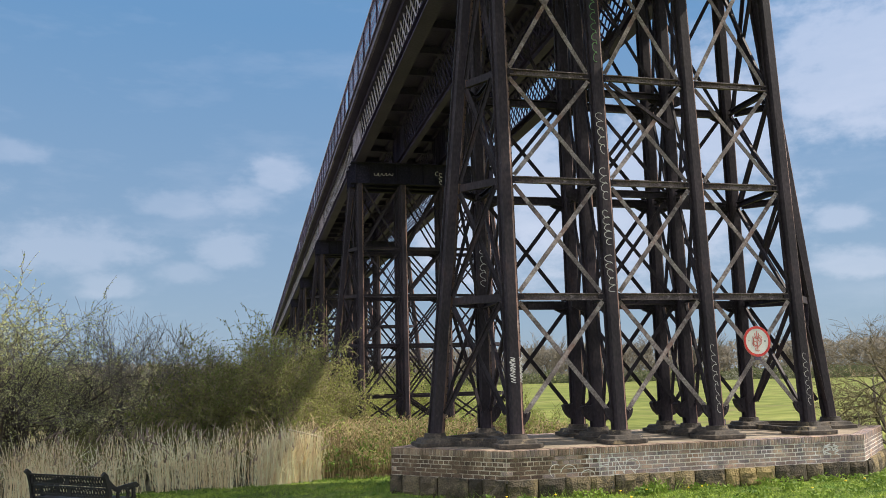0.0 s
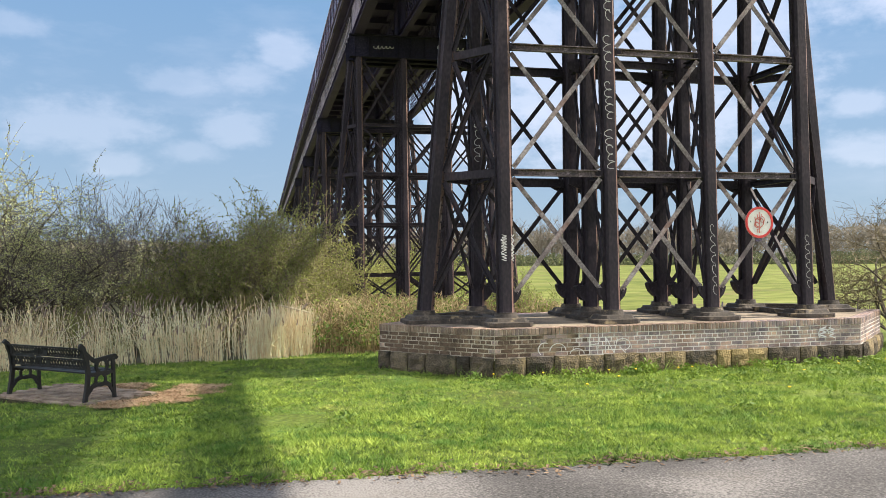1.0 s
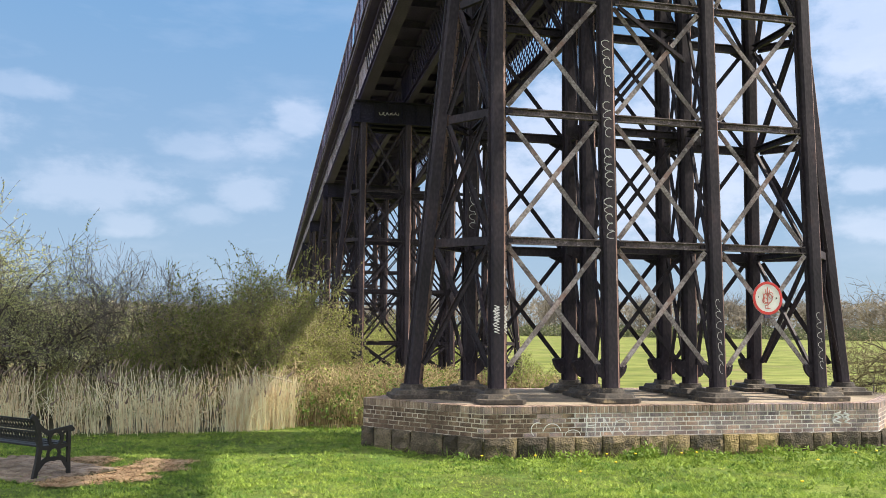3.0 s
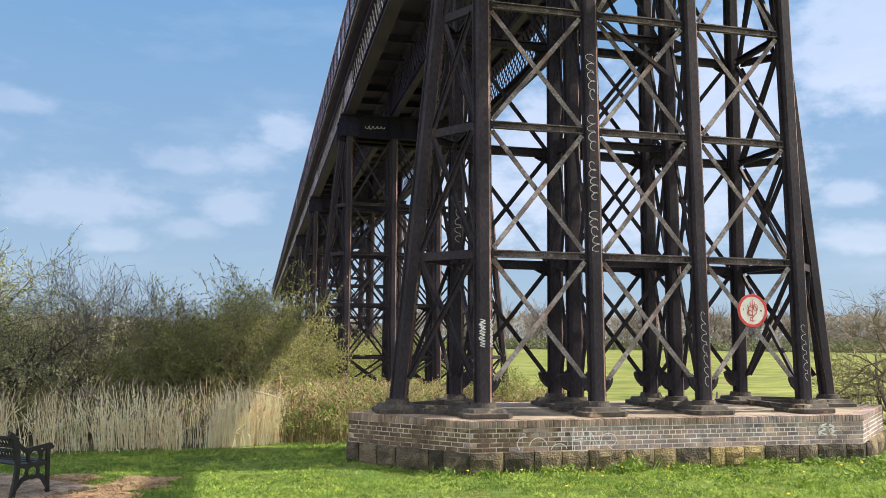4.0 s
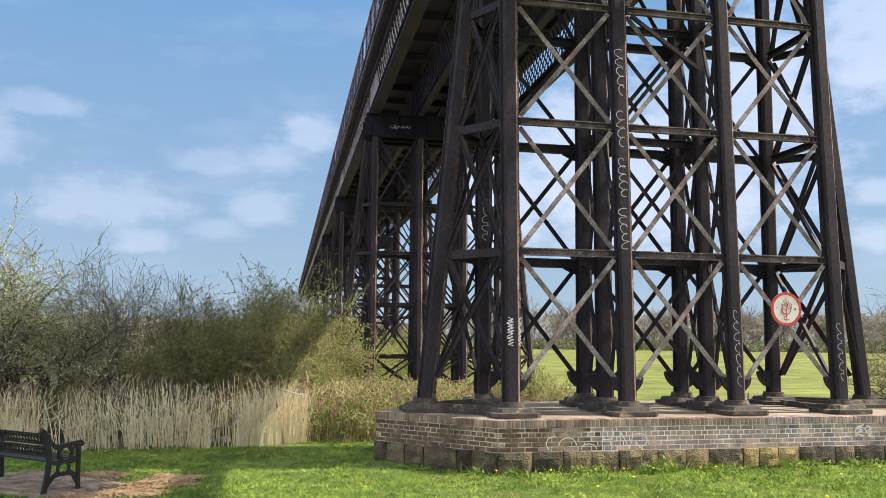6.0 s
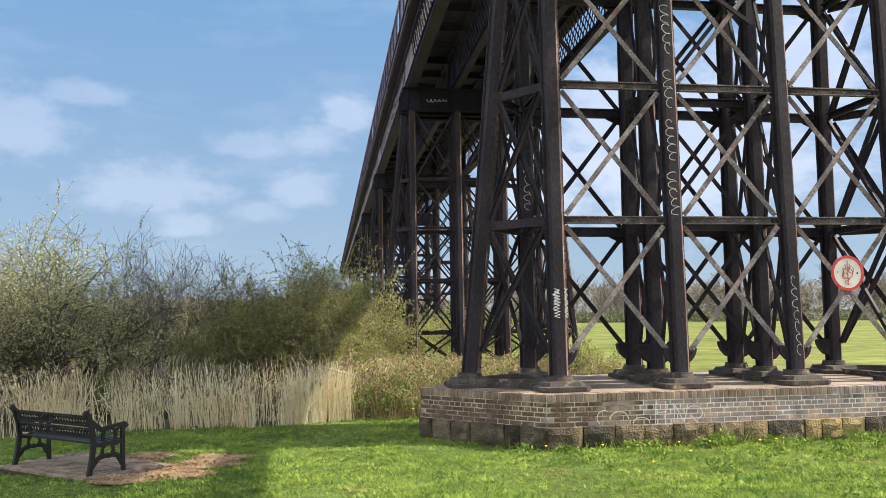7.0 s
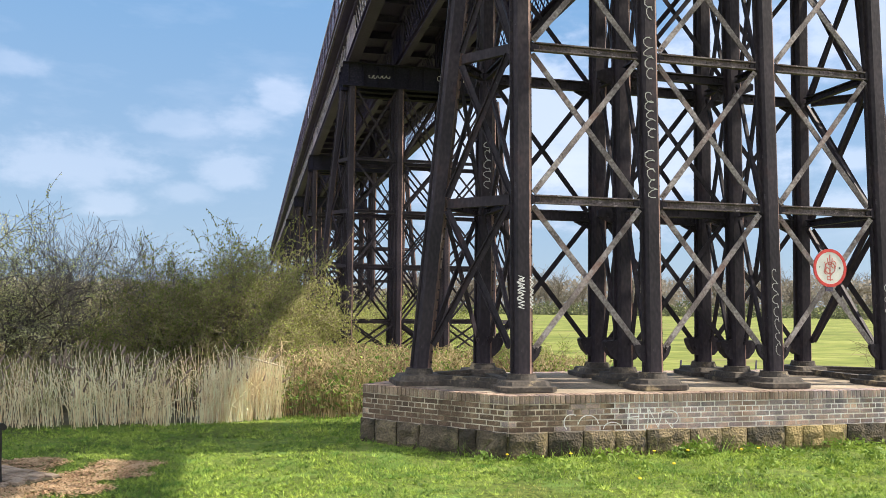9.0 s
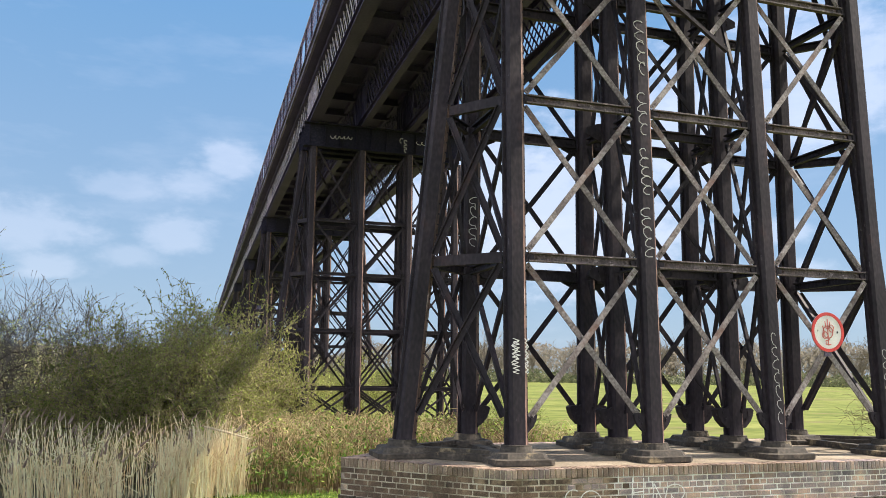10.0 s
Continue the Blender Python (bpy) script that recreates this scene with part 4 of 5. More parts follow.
# ---- round sign ----
def make_sign():
    c = Vector((5.49, -0.225, 2.755))
    root = empty("round_sign", c, "round white metal sign with red rim, bolted to crossed braces", "sign")
    R = 0.325

    def disc(r, y0, y1, mat, name, label=""):
        bm = bmesh.new()
        n = 48
        f = [bm.verts.new((r * math.cos(2 * math.pi * i / n), y0, r * math.sin(2 * math.pi * i / n))) for i in range(n)]
        b = [bm.verts.new((v.co.x, y1, v.co.z)) for v in f]
        bm.faces.new(f)
        bm.faces.new(b[::-1])
        for i in range(n):
            bm.faces.new((f[i], f[(i + 1) % n], b[(i + 1) % n], b[i]))
        return part(name, bm, mat, root, label)

    plate = disc(R, 0.0, 0.012, M_WHITE, "plate")
    bm = bmesh.new()
    n = 48
    rings = [[bm.verts.new((r * math.cos(2 * math.pi * i / n), y, r * math.sin(2 * math.pi * i / n))) for i in range(n)]
             for r, y in ((R, 0.010), (R, -0.006), (R - 0.052, -0.006), (R - 0.052, 0.002))]
    for p, q in zip(rings, rings[1:]):
        for i in range(n):
            bm.faces.new((p[i], p[(i + 1) % n], q[(i + 1) % n], q[i]))
    part("rim", bm, M_RED, plate, "red painted rim")
    bm = bmesh.new()

    def stroke(points, w):
        for (xa, za), (xb, zb) in zip(points, points[1:]):
            d = Vector((xb - xa, 0, zb - za))
            vs = add_box(bm, (0, 0, d.length / 2), (w, 0.004, d.length + w * 0.5))
            bmesh.ops.transform(bm, matrix=Matrix.Translation((xa, -0.004, za)) @ axis_frame((0, 0, 0), d, (0, 1, 0)), verts=vs)

    stroke([(0.0, -0.215), (0.0, 0.215)], 0.016)
    stroke([(-0.05, 0.17), (-0.03, 0.06), (0.03, 0.06), (0.05, 0.17)], 0.015)
    stroke([(0.10 * math.cos(a * 0.45), 0.0 + 0.10 * math.sin(a * 0.45)) for a in range(15)], 0.016)
    stroke([(-0.06 + 0.055 * math.cos(a * 0.5), -0.05 + 0.055 * math.sin(a * 0.5)) for a in range(13)], 0.014)
    stroke([(0.05, -0.08), (0.0, -0.14), (-0.05, -0.14), (-0.05, -0.20), (0.05, -0.20)], 0.014)
    stroke([(-0.105, 0.10), (-0.07, 0.0), (-0.105, -0.09)], 0.013)
    stroke([(0.07 + 0.05 * math.cos(a * 0.5), 0.06 + 0.06 * math.sin(a * 0.5)) for a in range(13)], 0.013)
    part("emblem", bm, M_FADED_RED, plate, "red interlaced emblem")
    bm = bmesh.new()
    add_box(bm, (0.19, -0.003, 0.0), (0.026, 0.004, 0.034))
    add_box(bm, (-0.20, -0.003, 0.02), (0.012, 0.004, 0.03))
    part("small_mark", bm, M_BENCH, plate, "small dark mark")
    bm = bmesh.new()
    add_box(bm, (0, 0.03, -R - 0.02), (0.13, 0.02, 0.10))
    add_box(bm, (0, 0.05, -0.02), (0.05, 0.03, 2 * R - 0.06))
    part("bracket", bm, M_FASCIA, root, "pale fixing bracket")


make_sign()


# ---- spray-painted marks, as plain bars ----
def stroke_bar(root, p, q, w, mat, y=0.0):
    """One painted bar from p to q, both (x, z) from the root."""
    d = Vector((q[0] - p[0], 0, q[1] - p[1]))
    bm = bmesh.new()
    add_box(bm, (0, 0, d.length / 2), (w, 0.002, d.length + w * 0.6))
    bmesh.ops.transform(bm, matrix=axis_frame((0, 0, 0), d, (0, 1, 0)), verts=bm.verts)
    ob = part("stroke", bm, mat, root)
    ob.location = (p[0], y, p[1])


def paint_marks(label, o, count, cell, step, mat, seed, w=0.011, lean=0.0):
    """One uneven looping line of plain bars along a row of cells (width, height); lean: how far the surface falls back for each metre up."""
    rnd = random.Random(seed)
    root = empty("graffiti", o, label, "graffiti")
    a, b = cell[0] / 2, cell[1] / 2
    upright = abs(step[2]) > abs(step[0])
    chain = []
    for i in range(count):
        cx, cz = step[0] * i, step[2] * i
        wide, tall, skew = rnd.uniform(0.6, 1.0), rnd.uniform(0.5, 1.1), rnd.uniform(-0.4, 0.4)
        for k in range(7):
            ang = 2 * math.pi * k / 7
            u, v = wide * math.cos(ang), tall * math.sin(ang) * 0.9 + 1.0 - 2 * k / 7 + skew * math.cos(ang)
            chain.append((cx + a * u, cz + b * v) if upright else (cx - a * v, cz + b * u))
    for k, (p, q) in enumerate(zip(chain, chain[1:])):
        stroke_bar(root, p, q, w * rnd.uniform(0.8, 1.2), mat, lean * (p[1] + q[1]) / 2 - 0.0004 * (k % 3))
    return root


def paint_scrawl(label, o, lines, w, mat, lean=0.0):
    """Painted lines, each a chain of (x, z) points from o."""
    root = empty("graffiti", o, label, "graffiti")
    for k, line in enumerate(lines):
        for p, q in zip(line, line[1:]):
            stroke_bar(root, p, q, w, mat, lean * (p[1] + q[1]) / 2 - 0.0005 * k)
    return root


def on_column(x, z):
    return (x, row_y(0.0, z) - 0.135, z)


LEAN = 0.0218


def arc(cx, cz, rx, rz, a0, a1, n=9):
    return [(cx + rx * math.cos(radians(a0 + (a1 - a0) * i / n)), cz + rz * math.sin(radians(a0 + (a1 - a0) * i / n))) for i in range(n + 1)]


def zigzag(x0, x1, z0, z1, n, rnd):
    return [((x0 if i % 2 else x1) + rnd.uniform(-0.012, 0.012), z0 + (z1 - z0) * i / n) for i in range(n + 1)]


def make_graffiti():
    rnd = random.Random(3)
    white = "pale spray-painted writing up the face of an iron column"
    for z_top, z_low, n in ((7.72, 6.80, 5), (6.48, 5.78, 4), (5.55, 4.80, 5), (4.60, 3.80, 5)):
        h = (z_top - z_low) / n
        paint_marks(white, on_column(2.14, z_top - h / 2), n, (0.175, h * 0.74), (0.012, 0, -h), M_CHALK, int(z_top * 10), 0.013, LEAN)
    paint_marks("faded green spray-painted writing high on a column", on_column(2.16, 10.9), 9, (0.14, 0.15), (0, 0, -0.24), M_GREEN_PAINT, 6, 0.014, LEAN)
    paint_scrawl("bright white spray-painted scrawl on a column", on_column(-0.045, 2.02), [zigzag(-0.05, 0.05, 0.0, 0.50, 19, rnd), zigzag(-0.06, 0.03, 0.10, 0.46, 6, rnd)], 0.011, M_BRIGHT, LEAN)
    paint_scrawl("bright white spray-painted scrawl on a column", (0.118, row_y(0.0, 2.05) - 0.128, 2.02), [zigzag(-0.022, 0.022, 0.0, 0.50, 17, rnd), zigzag(-0.02, 0.024, 0.05, 0.5, 8, rnd)], 0.012, M_BRIGHT, LEAN)
    low = "thin white spray-painted writing low on a column"
    paint_marks(low, on_column(4.37, 2.62), 7, (0.12, 0.13), (0.006, 0, -0.205), M_CHALK, 8, 0.008, LEAN)
    paint_marks(low, on_column(6.57, 2.42), 6, (0.11, 0.12), (0.004, 0, -0.19), M_CHALK, 9, 0.008, LEAN)
    paint_scrawl("looping white spray-paint lines across the brickwork", (1.5, -0.8965, 0.40),
                 [arc(-0.72, -0.07, 0.16, 0.15, 10, 170), arc(-0.34, -0.12, 0.14, 0.09, 0, 180), arc(-0.98, -0.02, 0.12, 0.12, 60, 230),
                  [(-0.10, -0.16), (-0.08, 0.23)], [(0.07, -0.14), (0.09, 0.22)], [(-0.10, 0.03), (0.09, 0.05)],
                  [(0.22, -0.12), (0.25, 0.15), (0.40, -0.13), (0.47, 0.12)], arc(0.58, 0.02, 0.15, 0.11, 140, -70), [(0.52, -0.02), (0.64, -0.15)]], 0.015, M_BRIGHT)
    paint_scrawl("white paint splashes on the brickwork", (6.5, -0.8965, 0.50),
                 [zigzag(-0.16, 0.0, -0.08, 0.12, 4, rnd), zigzag(0.08, 0.2, -0.1, 0.1, 5, rnd), arc(-0.05, -0.02, 0.12, 0.10, 0, 220)], 0.024, M_BRIGHT)
    cap = "small white spray-painted writing on a crosshead"
    paint_marks(cap, (0.80, SPAN - 0.145, 12.30), 5, (0.13, 0.17), (0.20, 0, 0.01), M_CHALK, 13, 0.03)
    paint_marks(cap, (3.95, SPAN - 0.145, 12.45), 1, (0.22, 0.16), (0, 0, -0.2), M_CHALK, 14, 0.03)
    paint_marks(cap, (4.15, SPAN - 0.145, 12.40), 3, (0.16, 0.12), (0, 0, -0.2), M_CHALK, 24, 0.03)
    paint_marks(cap, (4.80, SPAN - 0.145, 12.40), 3, (0.16, 0.2), (0.24, 0, 0), M_CHALK, 25, 0.03)
    paint_marks("thin white spray-painted writing on a back column", (0.0, row_y(2.0, 4.9) - 0.135, 4.95), 5, (0.14, 0.11), (0, 0, -0.18), M_CHALK, 15, 0.013, -0.0136)


make_graffiti()


# ---- bench on its brick pad ----
def make_bench():
    a, b = Vector((-7.12, -2.02)), Vector((-8.48, -0.87))
    u = (b - a).normalized()                       # along the back
    f = Vector((-u.y, u.x)) * -1                   # towards the seat's front
    if f.dot(Vector((0.3, 0.5))) < 0:
        f = -f
    L = (b - a).length
    z0 = -0.003
    root = empty("park_bench", (a.x, a.y, z0), "black cast-iron park bench with pierced back panels and scrolled ends", "bench")
    root.rotation_euler = (0, 0, math.atan2(u.y, u.x))
    flip = 1 if Vector((-u.y, u.x)).dot(f) > 0 else -1

    def tube(bm, pts, r, seg=8):
        for p, q in zip(pts, pts[1:]):
            p, q = Vector(p), Vector(q)
            d = q - p
            vs = add_box(bm, (0, 0, d.length / 2), (r * 2.3, r * 1.8, d.length + r))
            bmesh.ops.transform(bm, matrix=Matrix.Translation(p) @ axis_frame((0, 0, 0), d, (1, 0, 0.001)), verts=vs)

    def ring(bm, c, R, r):
        pts = [(c[0], c[1] + R * math.cos(2 * math.pi * i / 16), c[2] + R * math.sin(2 * math.pi * i / 16)) for i in range(17)]
        tube(bm, pts, r)

    s = flip
    for x in (0.0, L):
        bm = bmesh.new()
        tube(bm, [(x, -0.03 * s, 0), (x, 0.01 * s, 0.22), (x, 0.03 * s, 0.42), (x, 0.0, 0.62), (x, -0.06 * s, 0.80), (x, -0.11 * s, 0.845)], 0.027)
        tube(bm, [(x, 0.50 * s, 0), (x, 0.485 * s, 0.2), (x, 0.48 * s, 0.42), (x, 0.47 * s, 0.60)], 0.022)
        tube(bm, [(x, -0.03 * s, 0.74), (x, 0.05 * s, 0.66), (x, 0.13 * s, 0.60), (x, 0.25 * s, 0.615), (x, 0.50 * s, 0.64), (x, 0.54 * s, 0.60)], 0.022)
        tube(bm, [(x, 0.02 * s, 0.40), (x, 0.48 * s, 0.40)], 0.02)
        tube(bm, [(x, 0.0, 0.08), (x, 0.10 * s, 0.20), (x, 0.25 * s, 0.24), (x, 0.40 * s, 0.20), (x, 0.49 * s, 0.06)], 0.018)
        ring(bm, (x, 0.25 * s, 0.30), 0.088, 0.016)
        ring(bm, (x, 0.27 * s, 0.505), 0.10, 0.018)
        for sg in (-1, 1):
            tube(bm, [(x, (0.25 + sg * 0.07) * s, 0.36), (x, (0.25 + sg * 0.2) * s, 0.39)], 0.014)
            tube(bm, [(x, (0.25 + sg * 0.07) * s, 0.27), (x, (0.25 + sg * 0.19) * s, 0.20)], 0.014)
            tube(bm, [(x, (0.27 + sg * 0.08) * s, 0.55), (x, (0.27 + sg * 0.17) * s, 0.60)], 0.014)
        part("end_frame", bm, M_BENCH, root, "scrolled cast-iron end")
    for k, (zl, zh, yl, yh) in enumerate(((0.655, 0.79, -0.012, -0.06), (0.485, 0.615, 0.026, 0.0))):
        bm = bmesh.new()
        y = lambda z: (yl + (yh - yl) * (z - zl) / (zh - zl)) * s
        for z in (zl, zh):
            add_box(bm, (L / 2, y(z), z), (L - 0.05, 0.025, 0.022))
        n = 26
        for i in range(n):
            xa, xb = 0.03 + (L - 0.06) * i / n, 0.03 + (L - 0.06) * (i + 1) / n
            for p, q in (((xa, zl), (xb, zh)), ((xb, zl), (xa, zh))):
                pa, pb = Vector((p[0], y(p[1]), p[1])), Vector((q[0], y(q[1]), q[1]))
                d = pb - pa
                vs = add_box(bm, (0, 0, d.length / 2), (0.016, 0.012, d.length))
                bmesh.ops.transform(bm, matrix=Matrix.Translation(pa) @ axis_frame((0, 0, 0), d, (0, 1, 0)), verts=vs)
        for xc in (L * 0.5, 0.06, L - 0.06):
            add_box(bm, (xc, (yl + yh) / 2 * s, (zl + zh) / 2), (0.10 if xc == L * 0.5 else 0.05, 0.014, zh - zl))
        part("back_panel", bm, M_BENCH, root, "pierced cast-iron back panel")
    for i in range(6):
        bm = bmesh.new()
        vs = add_box(bm, (L / 2, (0.07 + 0.078 * i) * s, 0.415 - 0.012 * math.sin(i)), (L - 0.04, 0.062, 0.024))
        bmesh.ops.bevel(bm, geom=bm.edges[:], offset=0.005, segments=1, affect="EDGES")
        part("seat_slat", bm, M_BENCH, root)
    return a, u, f, L


BENCH = make_bench()


def make_pad():
    """Brick paving under the bench, with bark chips worn out beside it."""
    a, u, f, L = BENCH
    ang = math.atan2(u.y, u.x)
    c = a + u * (L / 2) + f * 0.45
    root = empty("paving_pad", (c.x, c.y, -0.088), "small pad of worn red brick pavers under the bench", "paving", kind="structure")
    root.rotation_euler = (0, 0, ang)
    bm = bmesh.new()
    add_box(bm, (0, 0, 0.02), (L + 0.5, 1.36, 0.06))
    part("bedding", bm, M_SOIL, root)
    me = piece_mesh("paver", 0.196, 0.097, 0.05, M_PAVER, chamfer=0.008)
    for v in me.vertices:
        x, y, z = v.co
        v.co = (x, z, -y)
    rnd = random.Random(4)
    rows, cols = 12, 10
    for j in range(rows):
        for i in range(cols):
            x = -(L + 0.44) / 2 + 0.215 * i + (0.107 if j % 2 else 0)
            y = -0.665 + 0.112 * j
            if x + 0.2 > (L + 0.5) / 2:
                continue
            shared("paver", me, (x, y, 0.082 + rnd.uniform(-0.006, 0.006)), root, (rnd.uniform(-0.02, 0.02), rnd.uniform(-0.02, 0.02), rnd.uniform(-0.02, 0.02)))


make_pad()


def in_mulch(x, y):
    """How deep inside the patch of bark chips."""
    best = -1.0
    for cx, cy, rx, ry in ((-6.3, -1.9, 0.75, 0.75), (-5.75, -0.9, 0.65, 0.85), (-6.5, -2.55, 0.5, 0.45), (-7.1, -0.3, 0.9, 0.5), (-6.9, -1.2, 0.5, 0.9)):
        d = 1 - math.hypot((x - cx) / rx, (y - cy) / ry) + 0.55 * noise.noise(Vector((x * 1.7, y * 1.7, 9)))
        best = max(best, d)
    return best


def make_chips():
    rnd = random.Random(21)
    verts, faces = [], []
    count = 0
    while count < 9000:
        x, y = rnd.uniform(-8.2, -4.8), rnd.uniform(-3.2, 0.4)
        d = in_mulch(x, y)
        if d < rnd.uniform(0.0, 0.35):
            continue
        count += 1
        z = ground_z(x, y) + 0.03 + 0.05 * (noise.noise(Vector((x * 0.5, y * 0.5, 0))) + 0.5 * noise.noise(Vector((x * 1.4, y * 1.4, 3)))) + rnd.uniform(0, 0.02)
        a, l, w = rnd.uniform(0, 6.28), rnd.uniform(0.012, 0.04), rnd.uniform(0.004, 0.011)
        ca, sa = math.cos(a), math.sin(a)
        t = rnd.uniform(-0.012, 0.012)
        k = len(verts)
        for px, py, pz in ((-l, -w, -t), (l, -w, t), (l, w, t), (-l, w, -t)):
            verts.append((x + px * ca - py * sa, y + px * sa + py * ca, z + pz))
        faces.append((k, k + 1, k + 2, k + 3))
    ob = mesh_object("bark_chips", verts, faces, M_MULCH)
    tagged(ob, "scatter of straw-coloured bark chips worn into the grass", "bark chips", kind="stuff")


make_chips()


def make_litter():
    """Dead leaves and grit along the ragged edge of the path."""
    rnd = random.Random(23)
    verts, faces = [], []
    for _ in range(5200):
        x = rnd.uniform(-12, 14)
        y = path_edge(x) + rnd.gauss(0.02, 0.10) + 0.08 * noise.noise(Vector((x * 1.1, 0, 0)))
        if noise.noise(Vector((x * 1.6, 0, 4))) < rnd.uniform(-0.5, 0.25):
            continue
        z = 0.406 + rnd.uniform(0.0, 0.014)
        a, l, w = rnd.uniform(0, 6.28), rnd.uniform(0.008, 0.028), rnd.uniform(0.005, 0.014)
        ca, sa, t = math.cos(a), math.sin(a), rnd.uniform(-0.008, 0.008)
        k = len(verts)
        for qx, qy, qz in ((-l, -w, -t), (l, -w, t), (l, w, t), (-l, w, -t)):
            verts.append((x + qx * ca - qy * sa, y + qx * sa + qy * ca, z + qz))
        faces.append((k, k + 1, k + 2, k + 3))
    tagged(mesh_object("leaf_litter", verts, faces, M_LITTER), "brown dead leaves and grit along the path's edge", "leaf litter", kind="stuff")


make_litter()


# ---- plants ----
def tubes(segs, sides=3):
    """One mesh of tapered tubes from rows (p0, p1, r0, r1)."""
    S = np.array(segs, dtype=float)
    p0, p1, r0, r1 = S[:, 0:3], S[:, 3:6], S[:, 6], S[:, 7]
    d = p1 - p0
    d /= np.linalg.norm(d, axis=1)[:, None] + 1e-9
    ref = np.where(np.abs(d[:, 2:3]) > 0.9, np.array([[1.0, 0, 0]]), np.array([[0, 0, 1.0]]))
    a = np.cross(d, ref)
    a /= np.linalg.norm(a, axis=1)[:, None] + 1e-9
    b = np.cross(d, a)
    n = len(S)
    V = np.zeros((n, 2, sides, 3))
    for i in range(sides):
        c, s = math.cos(2 * math.pi * i / sides), math.sin(2 * math.pi * i / sides)
        V[:, 0, i] = p0 + (a * c + b * s) * r0[:, None]
        V[:, 1, i] = p1 + (a * c + b * s) * r1[:, None]
    base = (np.arange(n) * 2 * sides)[:, None]
    F = []
    for i in range(sides):
        j = (i + 1) % sides
        F.append(np.hstack([base + i, base + j, base + sides + j, base + sides + i]))
    return V.reshape(-1, 3).tolist(), np.vstack(F).tolist()


def leaves(points, size, rnd, up=0.3):
    """Small quads at random turns round given points."""
    P = np.array(points)
    n = len(P)
    g = np.random.RandomState(rnd)
    a = g.normal(size=(n, 3))
    a /= np.linalg.norm(a, axis=1)[:, None]
    b = np.cross(a, g.normal(size=(n, 3)))
    b /= np.linalg.norm(b, axis=1)[:, None]
    s = (size * g.uniform(0.5, 1.3, n))[:, None]
    V = np.stack([P - a * s, P - b * s * 0.45, P + a * s, P + b * s * 0.45], axis=1)
    F = (np.arange(n) * 4)[:, None] + np.arange(4)[None]
    return V.reshape(-1, 3).tolist(), F.tolist()


def grow(segs, tips, rnd, p, d, length, r, depth, spread, droop, pieces=3, kids=(2, 4)):
    step = length / pieces
    for i in range(pieces):
        w = Vector((rnd.gauss(0, 1), rnd.gauss(0, 1), rnd.gauss(0, 0.7))) * 0.23
        d = (d + w + Vector((0, 0, droop))).normalized()
        q = p + d * step
        ra, rb = r * (1 - 0.55 * i / pieces), r * (1 - 0.55 * (i + 1) / pieces)
        segs.append((*p, *q, ra, rb))
        p = q
        if depth > 0:
            for _ in range(rnd.randint(*kids) if i else 1):
                ax = Vector((rnd.gauss(0, 1), rnd.gauss(0, 1), rnd.gauss(0.1, 0.8))).normalized()
                e = (d * (1 - spread) + ax * spread).normalized()
                grow(segs, tips, rnd, p, e, length * rnd.uniform(0.45, 0.72), rb * 0.62, depth - 1, spread, droop, pieces, kids)
        else:
            tips.append(p[:])


def make_shrub(name, seed, stems, height, lean, depth, spread, droop, leaf_share, leaf_size, label, thick=0.035, leaf_mat=None, kids=(1, 3), twig_mat=None):
    rnd = random.Random(seed)
    segs, tips = [], []
    for i in range(stems):
        a = 2 * math.pi * i / stems + rnd.uniform(-0.4, 0.4)
        tilt = rnd.uniform(0.15, 1.0) * lean
        d = Vector((math.cos(a) * tilt, math.sin(a) * tilt, 1)).normalized()
        p = Vector((math.cos(a), math.sin(a), 0)) * rnd.uniform(0.05, 0.5)
        grow(segs, tips, rnd, p, d, height * rnd.uniform(0.4, 0.56), thick * rnd.uniform(0.7, 1.2), depth, spread, droop, 3, kids)
    root = empty(name, (0, 0, 0), label, "shrub", "waterside shrubs")
    big = [s for s in segs if s[6] > 0.011]
    small = [(*s[:6], max(s[6], 0.0058), max(s[7], 0.0038)) for s in segs if s[6] <= 0.011]
    v, f = tubes(big, 5)
    mesh_object("trunk", v, f, M_BARK, root)
    v, f = tubes(small, 3)
    mesh_object("crown", v, f, twig_mat or M_TWIG, root)
    if leaf_share:
        pts = []
        for q in small:
            k = int(leaf_share) + (1 if rnd.random() < leaf_share % 1 else 0)
            for _ in range(k):
                u = rnd.random()
                pts.append(tuple(q[i] + (q[i + 3] - q[i]) * u + rnd.gauss(0, 0.018) for i in range(3)))
        v, f = leaves(pts, leaf_size, seed)
        mesh_object("foliage", v, f, leaf_mat or M_LEAF, root, "tiny fresh spring leaves")
    return root


def plant(root, x, y, scale, turn, first, zs=1.0):
    m = Matrix.LocRotScale((x, y, ground_z(x, y) - 0.05), Euler((0, 0, turn)), (scale, scale, scale * zs))
    if first:
        root.matrix_basis = m
        return root
    c = copy_thing(root, m)
    c.scale = (scale, scale, scale * zs)
    return c


def place_all(root, spots):
    for i, (x, y, s, t, zs) in enumerate(spots[1:]):
        plant(root, x, y, s, t, False, zs)
    plant(root, *spots[0][:4], True, spots[0][4])


